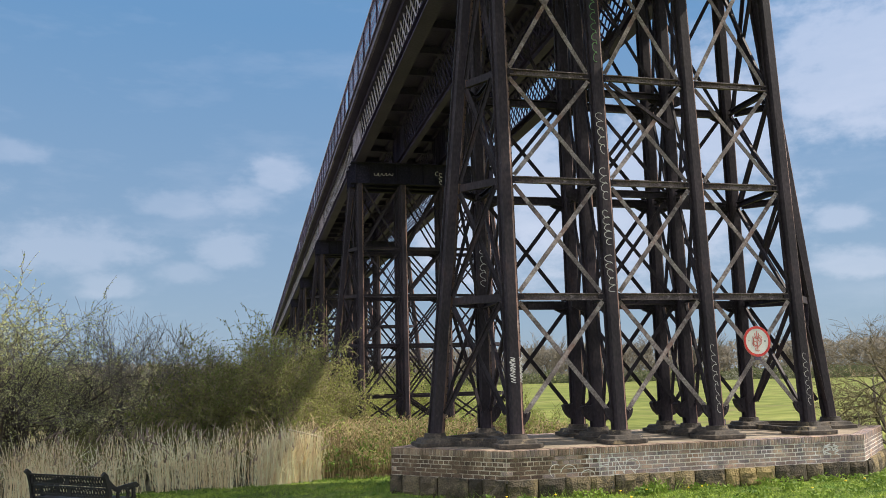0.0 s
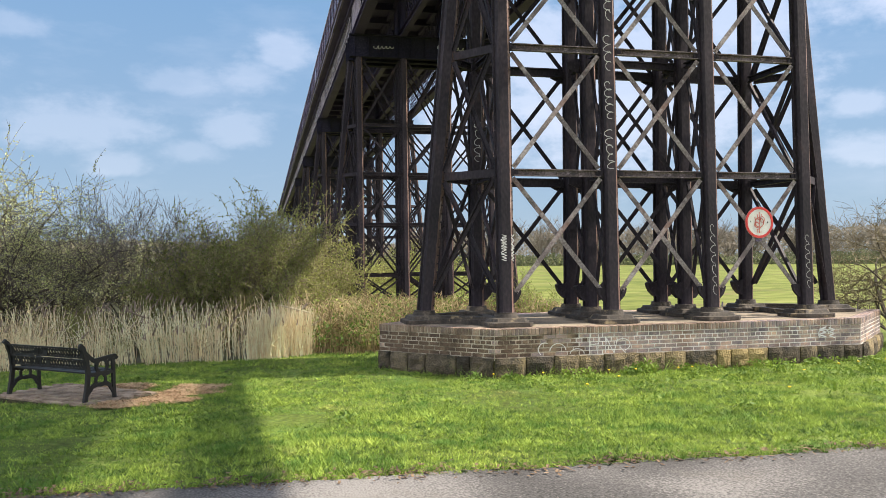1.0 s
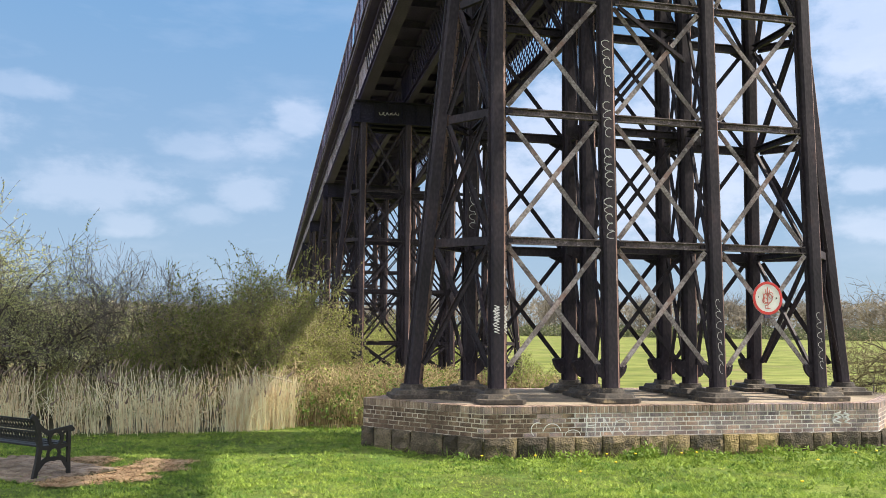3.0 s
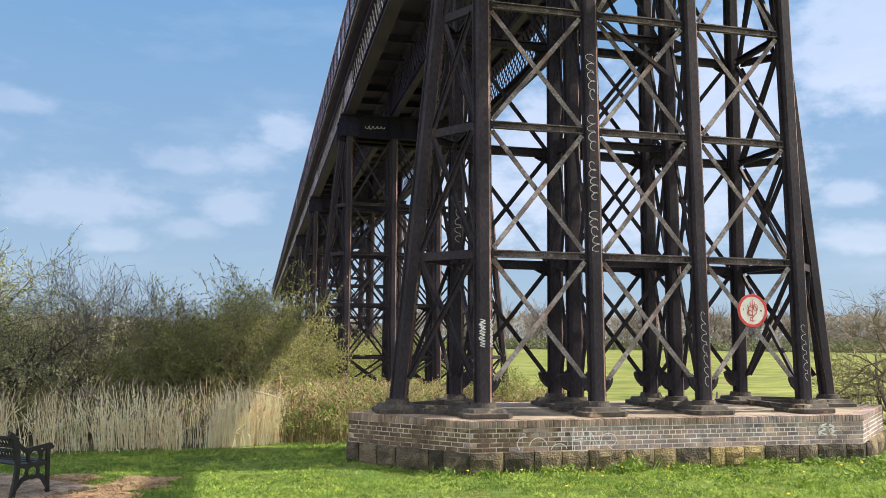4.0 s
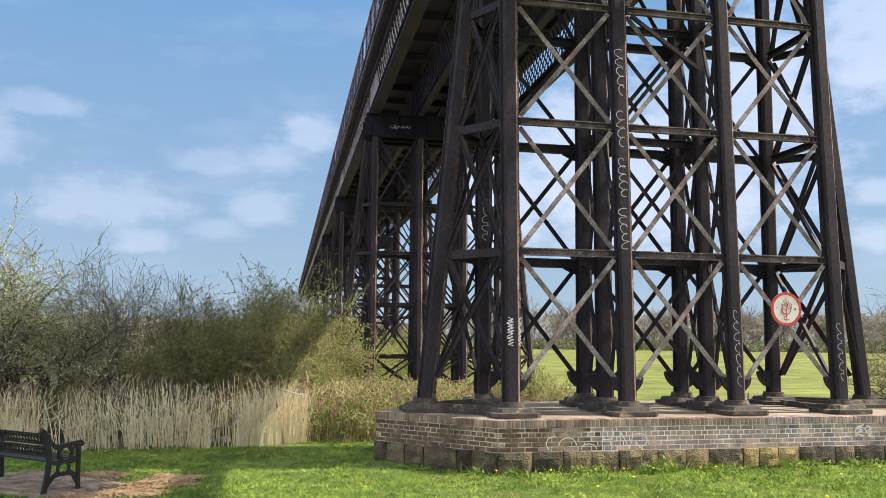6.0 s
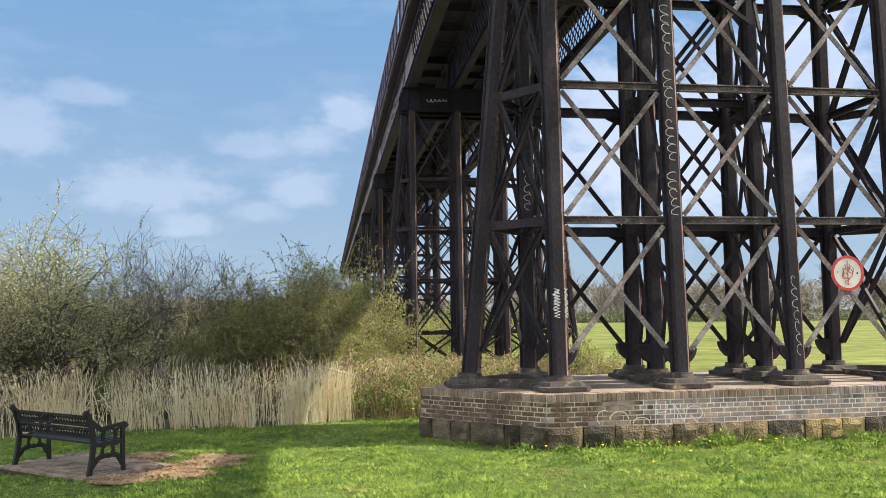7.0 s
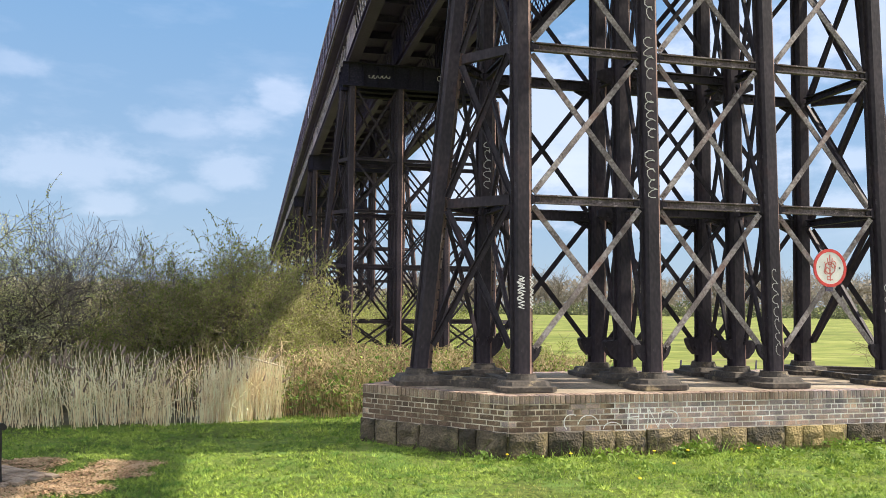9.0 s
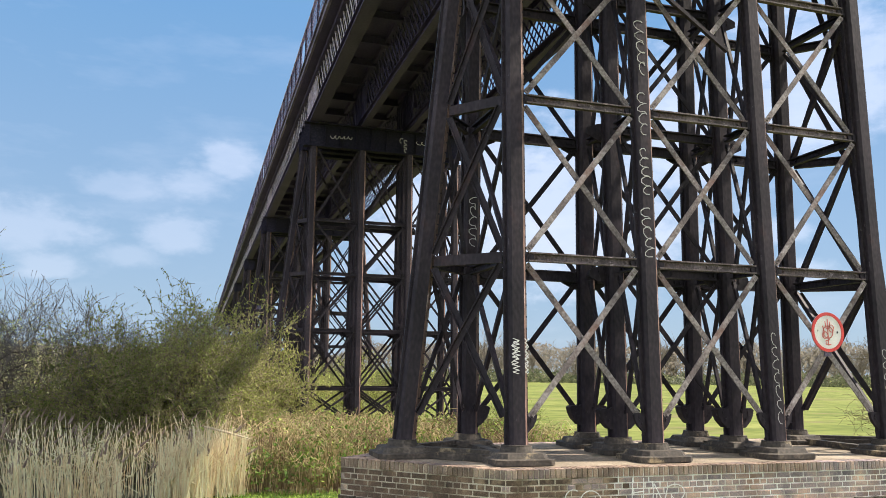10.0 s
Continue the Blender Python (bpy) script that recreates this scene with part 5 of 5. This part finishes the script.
hawthorn = make_shrub("hawthorn_bush", 31, 14, 4.8, 0.75, 3, 0.55, -0.05, 2.4, 0.040, "tangled grey-green hawthorn bush just coming into leaf", kids=(2, 3), leaf_mat=M_HAW, thick=0.05)
willow = make_shrub("willow_shrub", 32, 17, 5.7, 0.60, 3, 0.54, 0.0, 2.3, 0.036, "many-stemmed willow shrub with pale fresh leaves", leaf_mat=M_WILLOW, kids=(1, 3), thick=0.06, twig_mat=M_GREYTWIG)
bare = make_shrub("bare_alder", 33, 8, 5.2, 0.40, 3, 0.42, 0.05, 0.0, 0.03, "slender bare alder with upright grey twigs", kids=(1, 3), twig_mat=M_GREYTWIG)
sallow = make_shrub("yellow_sallow", 34, 10, 4.2, 0.6, 3, 0.5, -0.03, 1.5, 0.046, "yellow-green sallow in fresh leaf beside the trestle", kids=(2, 3))
thorn = make_shrub("low_thorn_bush", 35, 11, 2.6, 0.9, 3, 0.55, -0.02, 1.4, 0.026, "low tangled thorn bush of tan twigs", kids=(1, 2), thick=0.022)
place_all(willow, [(-12.9, 13.5, 1.25, 0.3, 1.0), (-15.4, 12.8, 1.15, 1.9, 1.0), (-18.4, 14.0, 1.2, 4.0, 1.05), (-11.6, 14.6, 0.95, 2.2, 1.0)])
place_all(bare, [(-9.6, 15.5, 1.22, 0.0, 1.0), (-9.0, 16.4, 1.12, 2.0, 1.0), (-14.2, 16.5, 0.95, 3.0, 1.0), (-5.9, 17.5, 1.05, 1.0, 1.02), (-3.7, 19.0, 1.0, 5.0, 1.0), (-4.4, 15.2, 0.95, 2.6, 1.05)])
place_all(hawthorn, [(-6.0, 14.5, 1.02, 0.0, 1.05), (-4.7, 14.0, 1.0, 1.4, 1.15), (-4.0, 15.3, 0.95, 2.9, 1.32), (-7.7, 13.4, 0.62, 4.1, 0.85),
                     (-5.2, 17.2, 1.1, 0.8, 1.05), (-3.8, 17.4, 0.95, 3.8, 1.35), (-11.2, 13.6, 0.6, 2.1, 0.8)])
place_all(sallow, [(-2.9, 20.2, 0.78, 0.0, 1.1), (-2.8, 16.6, 0.66, 3.0, 1.35), (0.9, 31.5, 0.95, 2.0, 1.0), (3.4, 33.0, 1.0, 4.0, 1.0), (6.6, 35.0, 1.0, 1.0, 1.0), (3.5, 10.0, 0.60, 5.0, 1.1), (2.9, 8.8, 0.48, 1.2, 1.1)])
place_all(thorn, [(-4.0, 11.5, 1.0, 0.0, 1.0), (-4.6, 11.2, 0.9, 2.0, 0.95), (-9.8, 11.8, 0.95, 4.0, 0.9), (-12.0, 11.0, 0.9, 1.0, 0.85), (-14.4, 10.6, 0.9, 5.0, 0.85), (-7.0, 11.4, 0.9, 0.6, 0.9), (-17, 11, 1.0, 2.2, 0.9), (3.9, 11.0, 0.62, 0.9, 0.9), (5.2, 12.5, 0.6, 2.9, 0.85)])
for ob in bpy.data.objects:
    if ob.parent is None and ob.name.startswith("bare_alder"):
        ob["category"] = "tree"



def make_side_tree():
    rnd = random.Random(41)
    segs, tips = [], []
    base = Vector((0, 0, 0))
    for d, l, r in (((-0.35, 0.0, 0.9), 2.0, 0.07), ((0.35, 0.2, 0.9), 2.5, 0.07), ((-0.15, -0.25, 0.95), 2.2, 0.055), ((-0.75, 0.1, 0.45), 1.4, 0.04), ((0.5, -0.3, 0.8), 2.3, 0.055), ((0.8, 0.2, 0.5), 2.2, 0.05)):
        grow(segs, tips, rnd, base + Vector((rnd.uniform(-0.1, 0.1), rnd.uniform(-0.1, 0.1), 0.2)), Vector(d).normalized(), l, r, 3, 0.5, -0.02, 4, (2, 3))
    segs.append((0.25, 0.0, -0.35, 0, 0, 0.35, 0.2, 0.12))
    root = empty("bare_thorn_tree", (10.5, 1.6, ground_z(10.5, 1.6)), "leaning bare thorn tree with crooked dark branches beside the brick base", "tree")
    v, f = tubes([s for s in segs if s[6] > 0.014], 6)
    mesh_object("trunk", v, f, M_BARK, root)
    v, f = tubes([(*s[:6], max(s[6], 0.004), max(s[7], 0.0025)) for s in segs if s[6] <= 0.014], 3)
    mesh_object("crown", v, f, M_TWIG, root)


make_side_tree()

def make_reeds():
    rnd = random.Random(51)
    segs, heads = [], []
    n = 0
    while n < 2500:
        x = rnd.uniform(-20, -2.9)
        y = edge_y(x) + 0.08 + abs(rnd.gauss(0, 0.75))
        if x > -4.2 and rnd.random() < (x + 4.2) / 1.4:
            continue
        if noise.noise(Vector((x * 2.4, y * 1.2, 7))) < 0.05 and rnd.random() < 0.88:
            continue
        n += 1
        z = ground_z(x, y)
        h = (1.14 if x < -8 else 1.14 - 0.08 * (x + 8) / 5.0) * rnd.uniform(0.45, 1.12) + 0.22 * min(1, (y - edge_y(x)) / 2) + 0.30 * noise.noise(Vector((x * 0.9, y * 0.9, 1)))
        lean = rnd.gauss(-0.05 + 0.14 * noise.noise(Vector((x * 1.1, y, 2))), 0.13)
        lean_y = rnd.gauss(0, 0.13)
        if rnd.random() < 0.08:
            lean, lean_y = lean * 5, lean_y * 4
        p = Vector((x, y, z))
        q = p + Vector((lean * 0.4, lean_y * 0.4, 0.55)) * h
        t = p + Vector((lean, lean_y, 1.0)) * h
        r = rnd.uniform(0.0032, 0.0078)
        segs.append((*p, *q, r, r * 0.9))
        segs.append((*q, *t, r * 0.9, 0.003))
        if rnd.random() < 0.5:
            a = rnd.uniform(0, 6.28)
            k = rnd.uniform(0.3, 0.8)
            s = p.lerp(t, k)
            e = s + Vector((math.cos(a) * 0.22, math.sin(a) * 0.22, rnd.uniform(-0.05, 0.28)))
            segs.append((*s, *e, 0.008, 0.002))
        if rnd.random() < (0.26 if -7.6 < x < -6.0 else 0.10):
            heads.append((*t, *(t + Vector((lean * 0.4 + 0.09, lean_y * 0.3, 0.15))), 0.022, 0.006))
    for _ in range(650):
        x = rnd.uniform(-4.9, -3.45)
        y = edge_y(x) + rnd.uniform(0.05, 1.1)
        h = rnd.uniform(0.7, 1.15)
        a, b = rnd.gauss(0, 0.12), rnd.gauss(0, 0.10)
        z = ground_z(x, y)
        segs.append((x, y, z, x + a * h, y + b * h, z + h, rnd.uniform(0.005, 0.009), 0.003))
    v, f = tubes(segs, 3)
    tagged(mesh_object("reed_bed", v, f, M_REED), "dense bed of dry straw-coloured reeds along the ditch", "reeds", kind="stuff")
    v, f = tubes(heads, 4)
    tagged(mesh_object("reed_plumes", v, f, M_PLUME), "drooping brown seed plumes over the reeds", "reeds", kind="stuff")


make_reeds()


def make_brambles():
    """A thicket of arching stems and small leaves behind the base, down to the field."""
    rnd = random.Random(61)
    segs, pts = [], []
    n = 0
    while n < 9000:
        y = 3.4 + 20.5 * rnd.random() ** 1.4
        x = rnd.uniform(-4.2, 9.5)
        if x > 0.40 * (y + 14) - 4.2 + rnd.gauss(0, 0.4) or (y < 3.6):
            continue
        if y < edge_y(x) + 0.15 or (x < -3.5 and y < 5.2) or (x > -1.7 and y < 4.9):
            continue
        n += 1
        z = ground_z(x, y)
        top = (1.08 - 0.048 * (y - 8)) - 0.06 * max(0, x) + 0.28 * noise.noise(Vector((x * 0.6, y * 0.6, 4)))
        if y < 6.5:
            top = min(top, 0.45 + 0.45 * (y - (3.4 if x < -1.7 else 4.9)))
        h = max(0.25, (top - z)) * rnd.uniform(0.55, 1.0)
        a = rnd.uniform(0, 6.28)
        w = rnd.uniform(0.1, 0.5) * h
        p = Vector((x, y, z))
        q = p + Vector((math.cos(a) * w * 0.5, math.sin(a) * w * 0.5, h * 0.75))
        t = q + Vector((math.cos(a) * w * 0.6, math.sin(a) * w * 0.6, h * rnd.uniform(0.05, 0.3)))
        e = t + Vector((math.cos(a) * w * 0.7, math.sin(a) * w * 0.7, -h * rnd.uniform(0.0, 0.25)))
        segs += [(*p, *q, 0.008, 0.007), (*q, *t, 0.007, 0.005), (*t, *e, 0.005, 0.002)]
        leafy = noise.noise(Vector((x * 0.9, y * 0.9, 12)))
        for _ in range(max(0, int(rnd.uniform(2.5, 8) + 8 * leafy))):
            k = rnd.random()
            s = q.lerp(t, k) if rnd.random() < 0.6 else p.lerp(q, 0.3 + 0.7 * k)
            pts.append((s.x + rnd.gauss(0, 0.09), s.y + rnd.gauss(0, 0.09), s.z + rnd.gauss(0, 0.07)))
    v, f = tubes(segs, 3)
    tagged(mesh_object("bramble_stems", v, f, M_BRAMBLE), "tangle of arching tan bramble stems and dead grass", "brambles", kind="stuff")
    v, f = leaves(pts, 0.046, 62)
    tagged(mesh_object("bramble_leaves", v, f, M_BRAMBLE_LEAF), "olive and tan bramble leaves behind the pier base", "brambles", kind="stuff")


make_brambles()


def make_grass():
    g = np.random.RandomState(71)

    def field(n, x0, x1, y0, y1, h0, h1, w, keep):
        x, y = g.uniform(x0, x1, n), g.uniform(y0, y1, n)
        ok = np.array([keep(a, b) for a, b in zip(x, y)])
        x, y = x[ok], y[ok]
        m = len(x)
        z = np.array([ground_z(a, b) for a, b in zip(x, y)])
        lump = np.array([noise.noise(Vector((a * 0.9, b * 0.9, 5))) + 0.6 * noise.noise(Vector((a * 2.6, b * 2.6, 2))) for a, b in zip(x, y)])
        h = g.uniform(h0, h1, m) * np.clip(1.1 + 1.0 * lump, 0.55, 2.6)
        a = g.uniform(0, 2 * math.pi, m)
        lean = g.normal(0, 0.75, (m, 2)) * h[:, None]
        wv = w * g.uniform(0.6, 1.3, m)
        V = np.zeros((m, 3, 3))
        V[:, 0] = np.stack([x - np.cos(a) * wv, y - np.sin(a) * wv, z], 1)
        V[:, 1] = np.stack([x + np.cos(a) * wv, y + np.sin(a) * wv, z], 1)
        V[:, 2] = np.stack([x + lean[:, 0], y + lean[:, 1], z + h], 1)
        return V.reshape(-1, 3)

    def tufts(n, x0, x1, y0, y1):
        """Small spreading clumps of broader blades."""
        cx, cy = g.uniform(x0, x1, n), g.uniform(y0, y1, n)
        ok = np.array([lawn(a, b) and noise.noise(Vector((a * 0.8, b * 0.8, 6))) > -0.25 for a, b in zip(cx, cy)])
        cx, cy = cx[ok], cy[ok]
        m, k = len(cx), 14
        cz = np.array([ground_z(a, b) for a, b in zip(cx, cy)])
        size = np.repeat(g.uniform(0.6, 1.35, m), k)
        a = g.uniform(0, 2 * math.pi, m * k)
        x, y, z = np.repeat(cx, k), np.repeat(cy, k), np.repeat(cz, k) + 0.008
        rr = g.uniform(0, 0.03, m * k) * size
        bx, by = x + np.cos(a) * rr, y + np.sin(a) * rr
        out = g.uniform(0.02, 0.085, m * k) * size
        h = g.uniform(0.02, 0.06, m * k) * size
        w = g.uniform(0.004, 0.009, m * k)
        V = np.zeros((m * k, 3, 3))
        V[:, 0] = np.stack([bx + np.sin(a) * w, by - np.cos(a) * w, z], 1)
        V[:, 1] = np.stack([bx - np.sin(a) * w, by + np.cos(a) * w, z], 1)
        V[:, 2] = np.stack([bx + np.cos(a) * out, by + np.sin(a) * out, z + h], 1)
        return V.reshape(-1, 3)

    def inside(x, y, grow_by=0.0):
        if y < -0.95 - grow_by or y > 2.95:
            return False
        return -2.4 - grow_by + abs(y - 1.0) * 0.97 < x < 9.6 - abs(y - 1.0) * 1.13

    def lawn(x, y):
        return not inside(x, y) and in_mulch(x, y) < 0.12 and path_edge(x) - 0.06 < y < edge_y(x) + 0.3

    sets = [field(230000, -11.5, 10.5, -9.35, 5.5, 0.018, 0.045, 0.007, lawn),
            tufts(11000, -9.5, 9.5, -9.3, 4.5),
            field(70000, -7.5, 4.5, -9.35, -4.5, 0.018, 0.05, 0.005, lawn),
            field(10000, -11.5, 10.5, -9.3, 5.5, 0.05, 0.10, 0.006, lambda x, y: lawn(x, y) and noise.noise(Vector((x * 1.2, y * 1.2, 8))) > 0.22),
            field(9000, -2.8, 9.5, -1.35, 3.3, 0.08, 0.24, 0.006, lambda x, y: lawn(x, y) and inside(x, y, 0.3)),
            field(26000, -30, 30, -22, -10.8, 0.04, 0.09, 0.008, lambda x, y: y < PATH_NEAR - 0.052 * x - 0.05)]
    V = np.vstack(sets)
    F = np.arange(len(V)).reshape(-1, 3)
    tagged(mesh_object("grass_blades", V.tolist(), F.tolist(), M_BLADE), "short bright green spring grass with coarser tufts", "grass", kind="stuff")


make_grass()


def make_dandelions():
    rnd = random.Random(81)
    spots = [(-0.55, -1.15), (0.35, -1.3), (1.6, -1.35), (2.1, -1.4), (2.9, -1.5), (3.4, -1.3), (3.2, -1.45), (1.2, -2.6), (5.8, -2.1), (6.4, -1.9), (6.0, -2.6), (7.3, -1.6), (2.5, -5.2), (4.4, -3.0), (7.8, -2.2), (0.2, -3.6)]
    first = None
    for x, y in spots:
        z = ground_z(x, y)
        m = Matrix.Translation((x, y, z))
        if first is None:
            root = empty("dandelion", (x, y, z), "small yellow dandelion in the grass", "flower", "dandelions")
            v, f = tubes([(0, 0, -0.02, 0.01, 0, 0.11, 0.003, 0.003)], 4)
            mesh_object("stalk", v, f, M_BLADE, root)
            bm = bmesh.new()
            add_lathe(bm, [(0.006, 0.105), (0.022, 0.115), (0.024, 0.122), (0.010, 0.130)], c=(0.01, 0, 0), seg=10)
            part("flower_head", bm, M_YELLOW, root, "yellow flower head")
            first = root
        else:
            copy_thing(first, m @ Matrix.Rotation(rnd.uniform(0, 6), 4, "Z"))


make_dandelions()


def make_weeds():
    """Broad-leaved docks and nettles in the grass."""
    rnd = random.Random(91)
    pts = []
    for _ in range(48):
        x, y = rnd.uniform(-1.0, 8.5), rnd.choice((rnd.uniform(-1.5, -1.1), rnd.uniform(-4.0, -1.3), rnd.uniform(-6, -2)))
        r = rnd.uniform(0.1, 0.25)
        for _ in range(rnd.randint(30, 70)):
            a, d = rnd.uniform(0, 6.28), r * rnd.random() ** 0.5
            pts.append((x + d * math.cos(a), y + d * math.sin(a), ground_z(x, y) + rnd.uniform(0.03, 0.16)))
    for _ in range(5):
        x, y = rnd.uniform(-6, 3), rnd.uniform(-7, -3)
        for _ in range(40):
            pts.append((x + rnd.gauss(0, 0.1), y + rnd.gauss(0, 0.1), ground_z(x, y) + rnd.uniform(0.03, 0.12)))
    for cx, cy, r, h, n in ((2.35, -1.22, 0.28, 0.30, 260), (2.05, -1.25, 0.2, 0.18, 120), (6.0, -1.25, 0.3, 0.22, 160), (7.0, -1.5, 0.4, 0.2, 200), (-0.2, -1.2, 0.22, 0.14, 90), (3.4, -1.15, 0.25, 0.14, 90)):
        for _ in range(n):
            a, d = rnd.uniform(0, 6.28), r * rnd.random() ** 0.5
            pts.append((cx + d * math.cos(a), cy + 0.5 * d * math.sin(a), ground_z(cx, cy) + rnd.uniform(0.02, h) * (1.1 - d / r * 0.6)))
    v, f = leaves(pts, 0.04, 92)
    tagged(mesh_object("broadleaf_weeds", v, f, M_WEED), "low broad-leaved green weeds along the foot of the base", "weeds", kind="stuff")


make_weeds()


def make_fallen_branch():
    v, f = tubes([(-0.45, 0.0, 0.16, -0.1, 0.02, 0.07, 0.02, 0.024), (-0.1, 0.02, 0.07, 0.35, 0.0, -0.06, 0.024, 0.012), (-0.1, 0.02, 0.07, 0.1, -0.05, 0.14, 0.012, 0.005), (0.1, 0.01, 0.01, 0.3, 0.06, 0.05, 0.01, 0.004)], 6)
    ob = mesh_object("fallen_branch", v, f, M_PALEWOOD, smooth=True)
    ob.location = (-3.75, 4.15, ground_z(-3.75, 4.15) + 1.0)
    tagged(ob, "pale broken branch lying across the tops of the reeds", "branch")


make_fallen_branch()


# ---- far woods, hedges, field edge ----
def make_distant_scrub():
    rnd = random.Random(111)
    pts, segs = [], []
    for _ in range(15000):
        y = rnd.uniform(48, 66)
        x = rnd.uniform(-62, -2)
        top = 4.6 + 1.5 * noise.noise(Vector((x * 0.14, y * 0.14, 2))) + 0.6 * noise.noise(Vector((x * 0.6, y * 0.4, 5)))
        z = -1.1 + top * rnd.random() ** 0.7
        pts.append((x, y, z))
        if rnd.random() < 0.12:
            segs.append((x, y, z - 1.2, x + rnd.gauss(0, 0.25), y, z + 0.35, 0.03, 0.012))
    v, f = leaves(pts, 0.24, 112)
    v2, f2 = tubes(segs, 3)
    f += [tuple(i + len(v) for i in q) for q in f2]
    tagged(mesh_object("distant_scrub", v + v2, f, M_SCRUB), "band of pale olive and straw-coloured scrub beyond the reeds", "scrub", kind="stuff")


make_distant_scrub()


def make_far_wood():
    rnd = random.Random(101)
    segs = []

    def far_tree(x, y, h, z0):
        p = Vector((x, y, z0))
        top = p + Vector((rnd.uniform(-0.4, 0.4), 0, h * 0.55))
        segs.append((*p, *top, 0.18, 0.10))
        for _ in range(26):
            k = rnd.uniform(0.15, 1.0)
            s = p.lerp(top, k)
            a = rnd.uniform(0, 6.28)
            l = h * rnd.uniform(0.18, 0.42) * (1.1 - 0.3 * k)
            e = s + Vector((math.cos(a) * l * 0.6, math.sin(a) * l * 0.6, l * rnd.uniform(0.5, 1.0)))
            segs.append((*s, *e, 0.10, 0.05))
            for _ in range(5):
                q = s.lerp(e, rnd.uniform(0.4, 1.0))
                a2 = rnd.uniform(0, 6.28)
                l2 = l * rnd.uniform(0.3, 0.55)
                e2 = q + Vector((math.cos(a2) * l2 * 0.6, math.sin(a2) * l2 * 0.6, l2 * rnd.uniform(0.2, 0.9)))
                segs.append((*q, *e2, 0.06, 0.03))

    for i in range(240):
        az = radians(rnd.uniform(-34, 62))
        d = rnd.uniform(240, 300)
        far_tree(d * math.sin(az), d * math.cos(az), rnd.uniform(13, 20) * (0.7 if az < radians(10) else 1.0), -1.0)
    v, f = tubes(segs, 3)
    haze = []
    for i in range(46000):
        az = radians(rnd.uniform(-34, 62))
        d = rnd.uniform(244, 300)
        top = (12.0 + 3.0 * noise.noise(Vector((az * 30, 0, 3)))) * (0.75 if az < radians(10) else 1.0)
        haze.append((d * math.sin(az), d * math.cos(az), -1.0 + top * rnd.random() ** 0.8))
    v2, f2 = leaves(haze, 0.65, 103)
    f += [tuple(i + len(v) for i in q) for q in f2]
    v += v2
    tagged(mesh_object("far_wood", v, f, M_FARWOOD), "line of bare grey-brown woodland beyond the field", "woodland", kind="stuff")
    pts = []
    for i in range(26000):
        az = radians(rnd.uniform(-34, 62))
        d = rnd.uniform(226, 243)
        pts.append((d * math.sin(az), d * math.cos(az), -1.0 + rnd.random() ** 1.5 * 4.2 * (0.8 + 0.5 * noise.noise(Vector((az * 40, 0, 0))))))
    v, f = leaves(pts, 0.55, 102)
    tagged(mesh_object("far_hedge", v, f, M_HEDGE), "dull green hedge with pale blossom along the far side of the field", "hedge", kind="stuff")


make_far_wood()


def make_fence():
    """A few leaning white stakes and a slack wire at the field's edge."""
    rnd = random.Random(5)
    root = empty("stake_fence", (7.0, 8.0, ground_z(7, 8)), "old pale stakes with slack wire at the field's edge", "fence")
    for i in range(6):
        x = -2.0 + i * 2.4
        h = rnd.uniform(1.1, 1.5)
        v, f = tubes([(x, 0.3 * math.sin(i), -0.1, x + rnd.uniform(-0.2, 0.2), 0.3 * math.sin(i), h, 0.03, 0.025)], 5)
        mesh_object("stake", v, f, M_FASCIA, root)
    for z in (0.6, 1.0):
        seg = []
        for i in range(5):
            xa, xb = -2.0 + i * 2.4, -2.0 + (i + 1) * 2.4
            seg.append((xa, 0.3 * math.sin(i), z, xb, 0.3 * math.sin(i + 1), z - 0.05, 0.006, 0.006))
        v, f = tubes(seg, 4)
        mesh_object("wire", v, f, M_BENCH, root)


make_fence()
lay_faces()
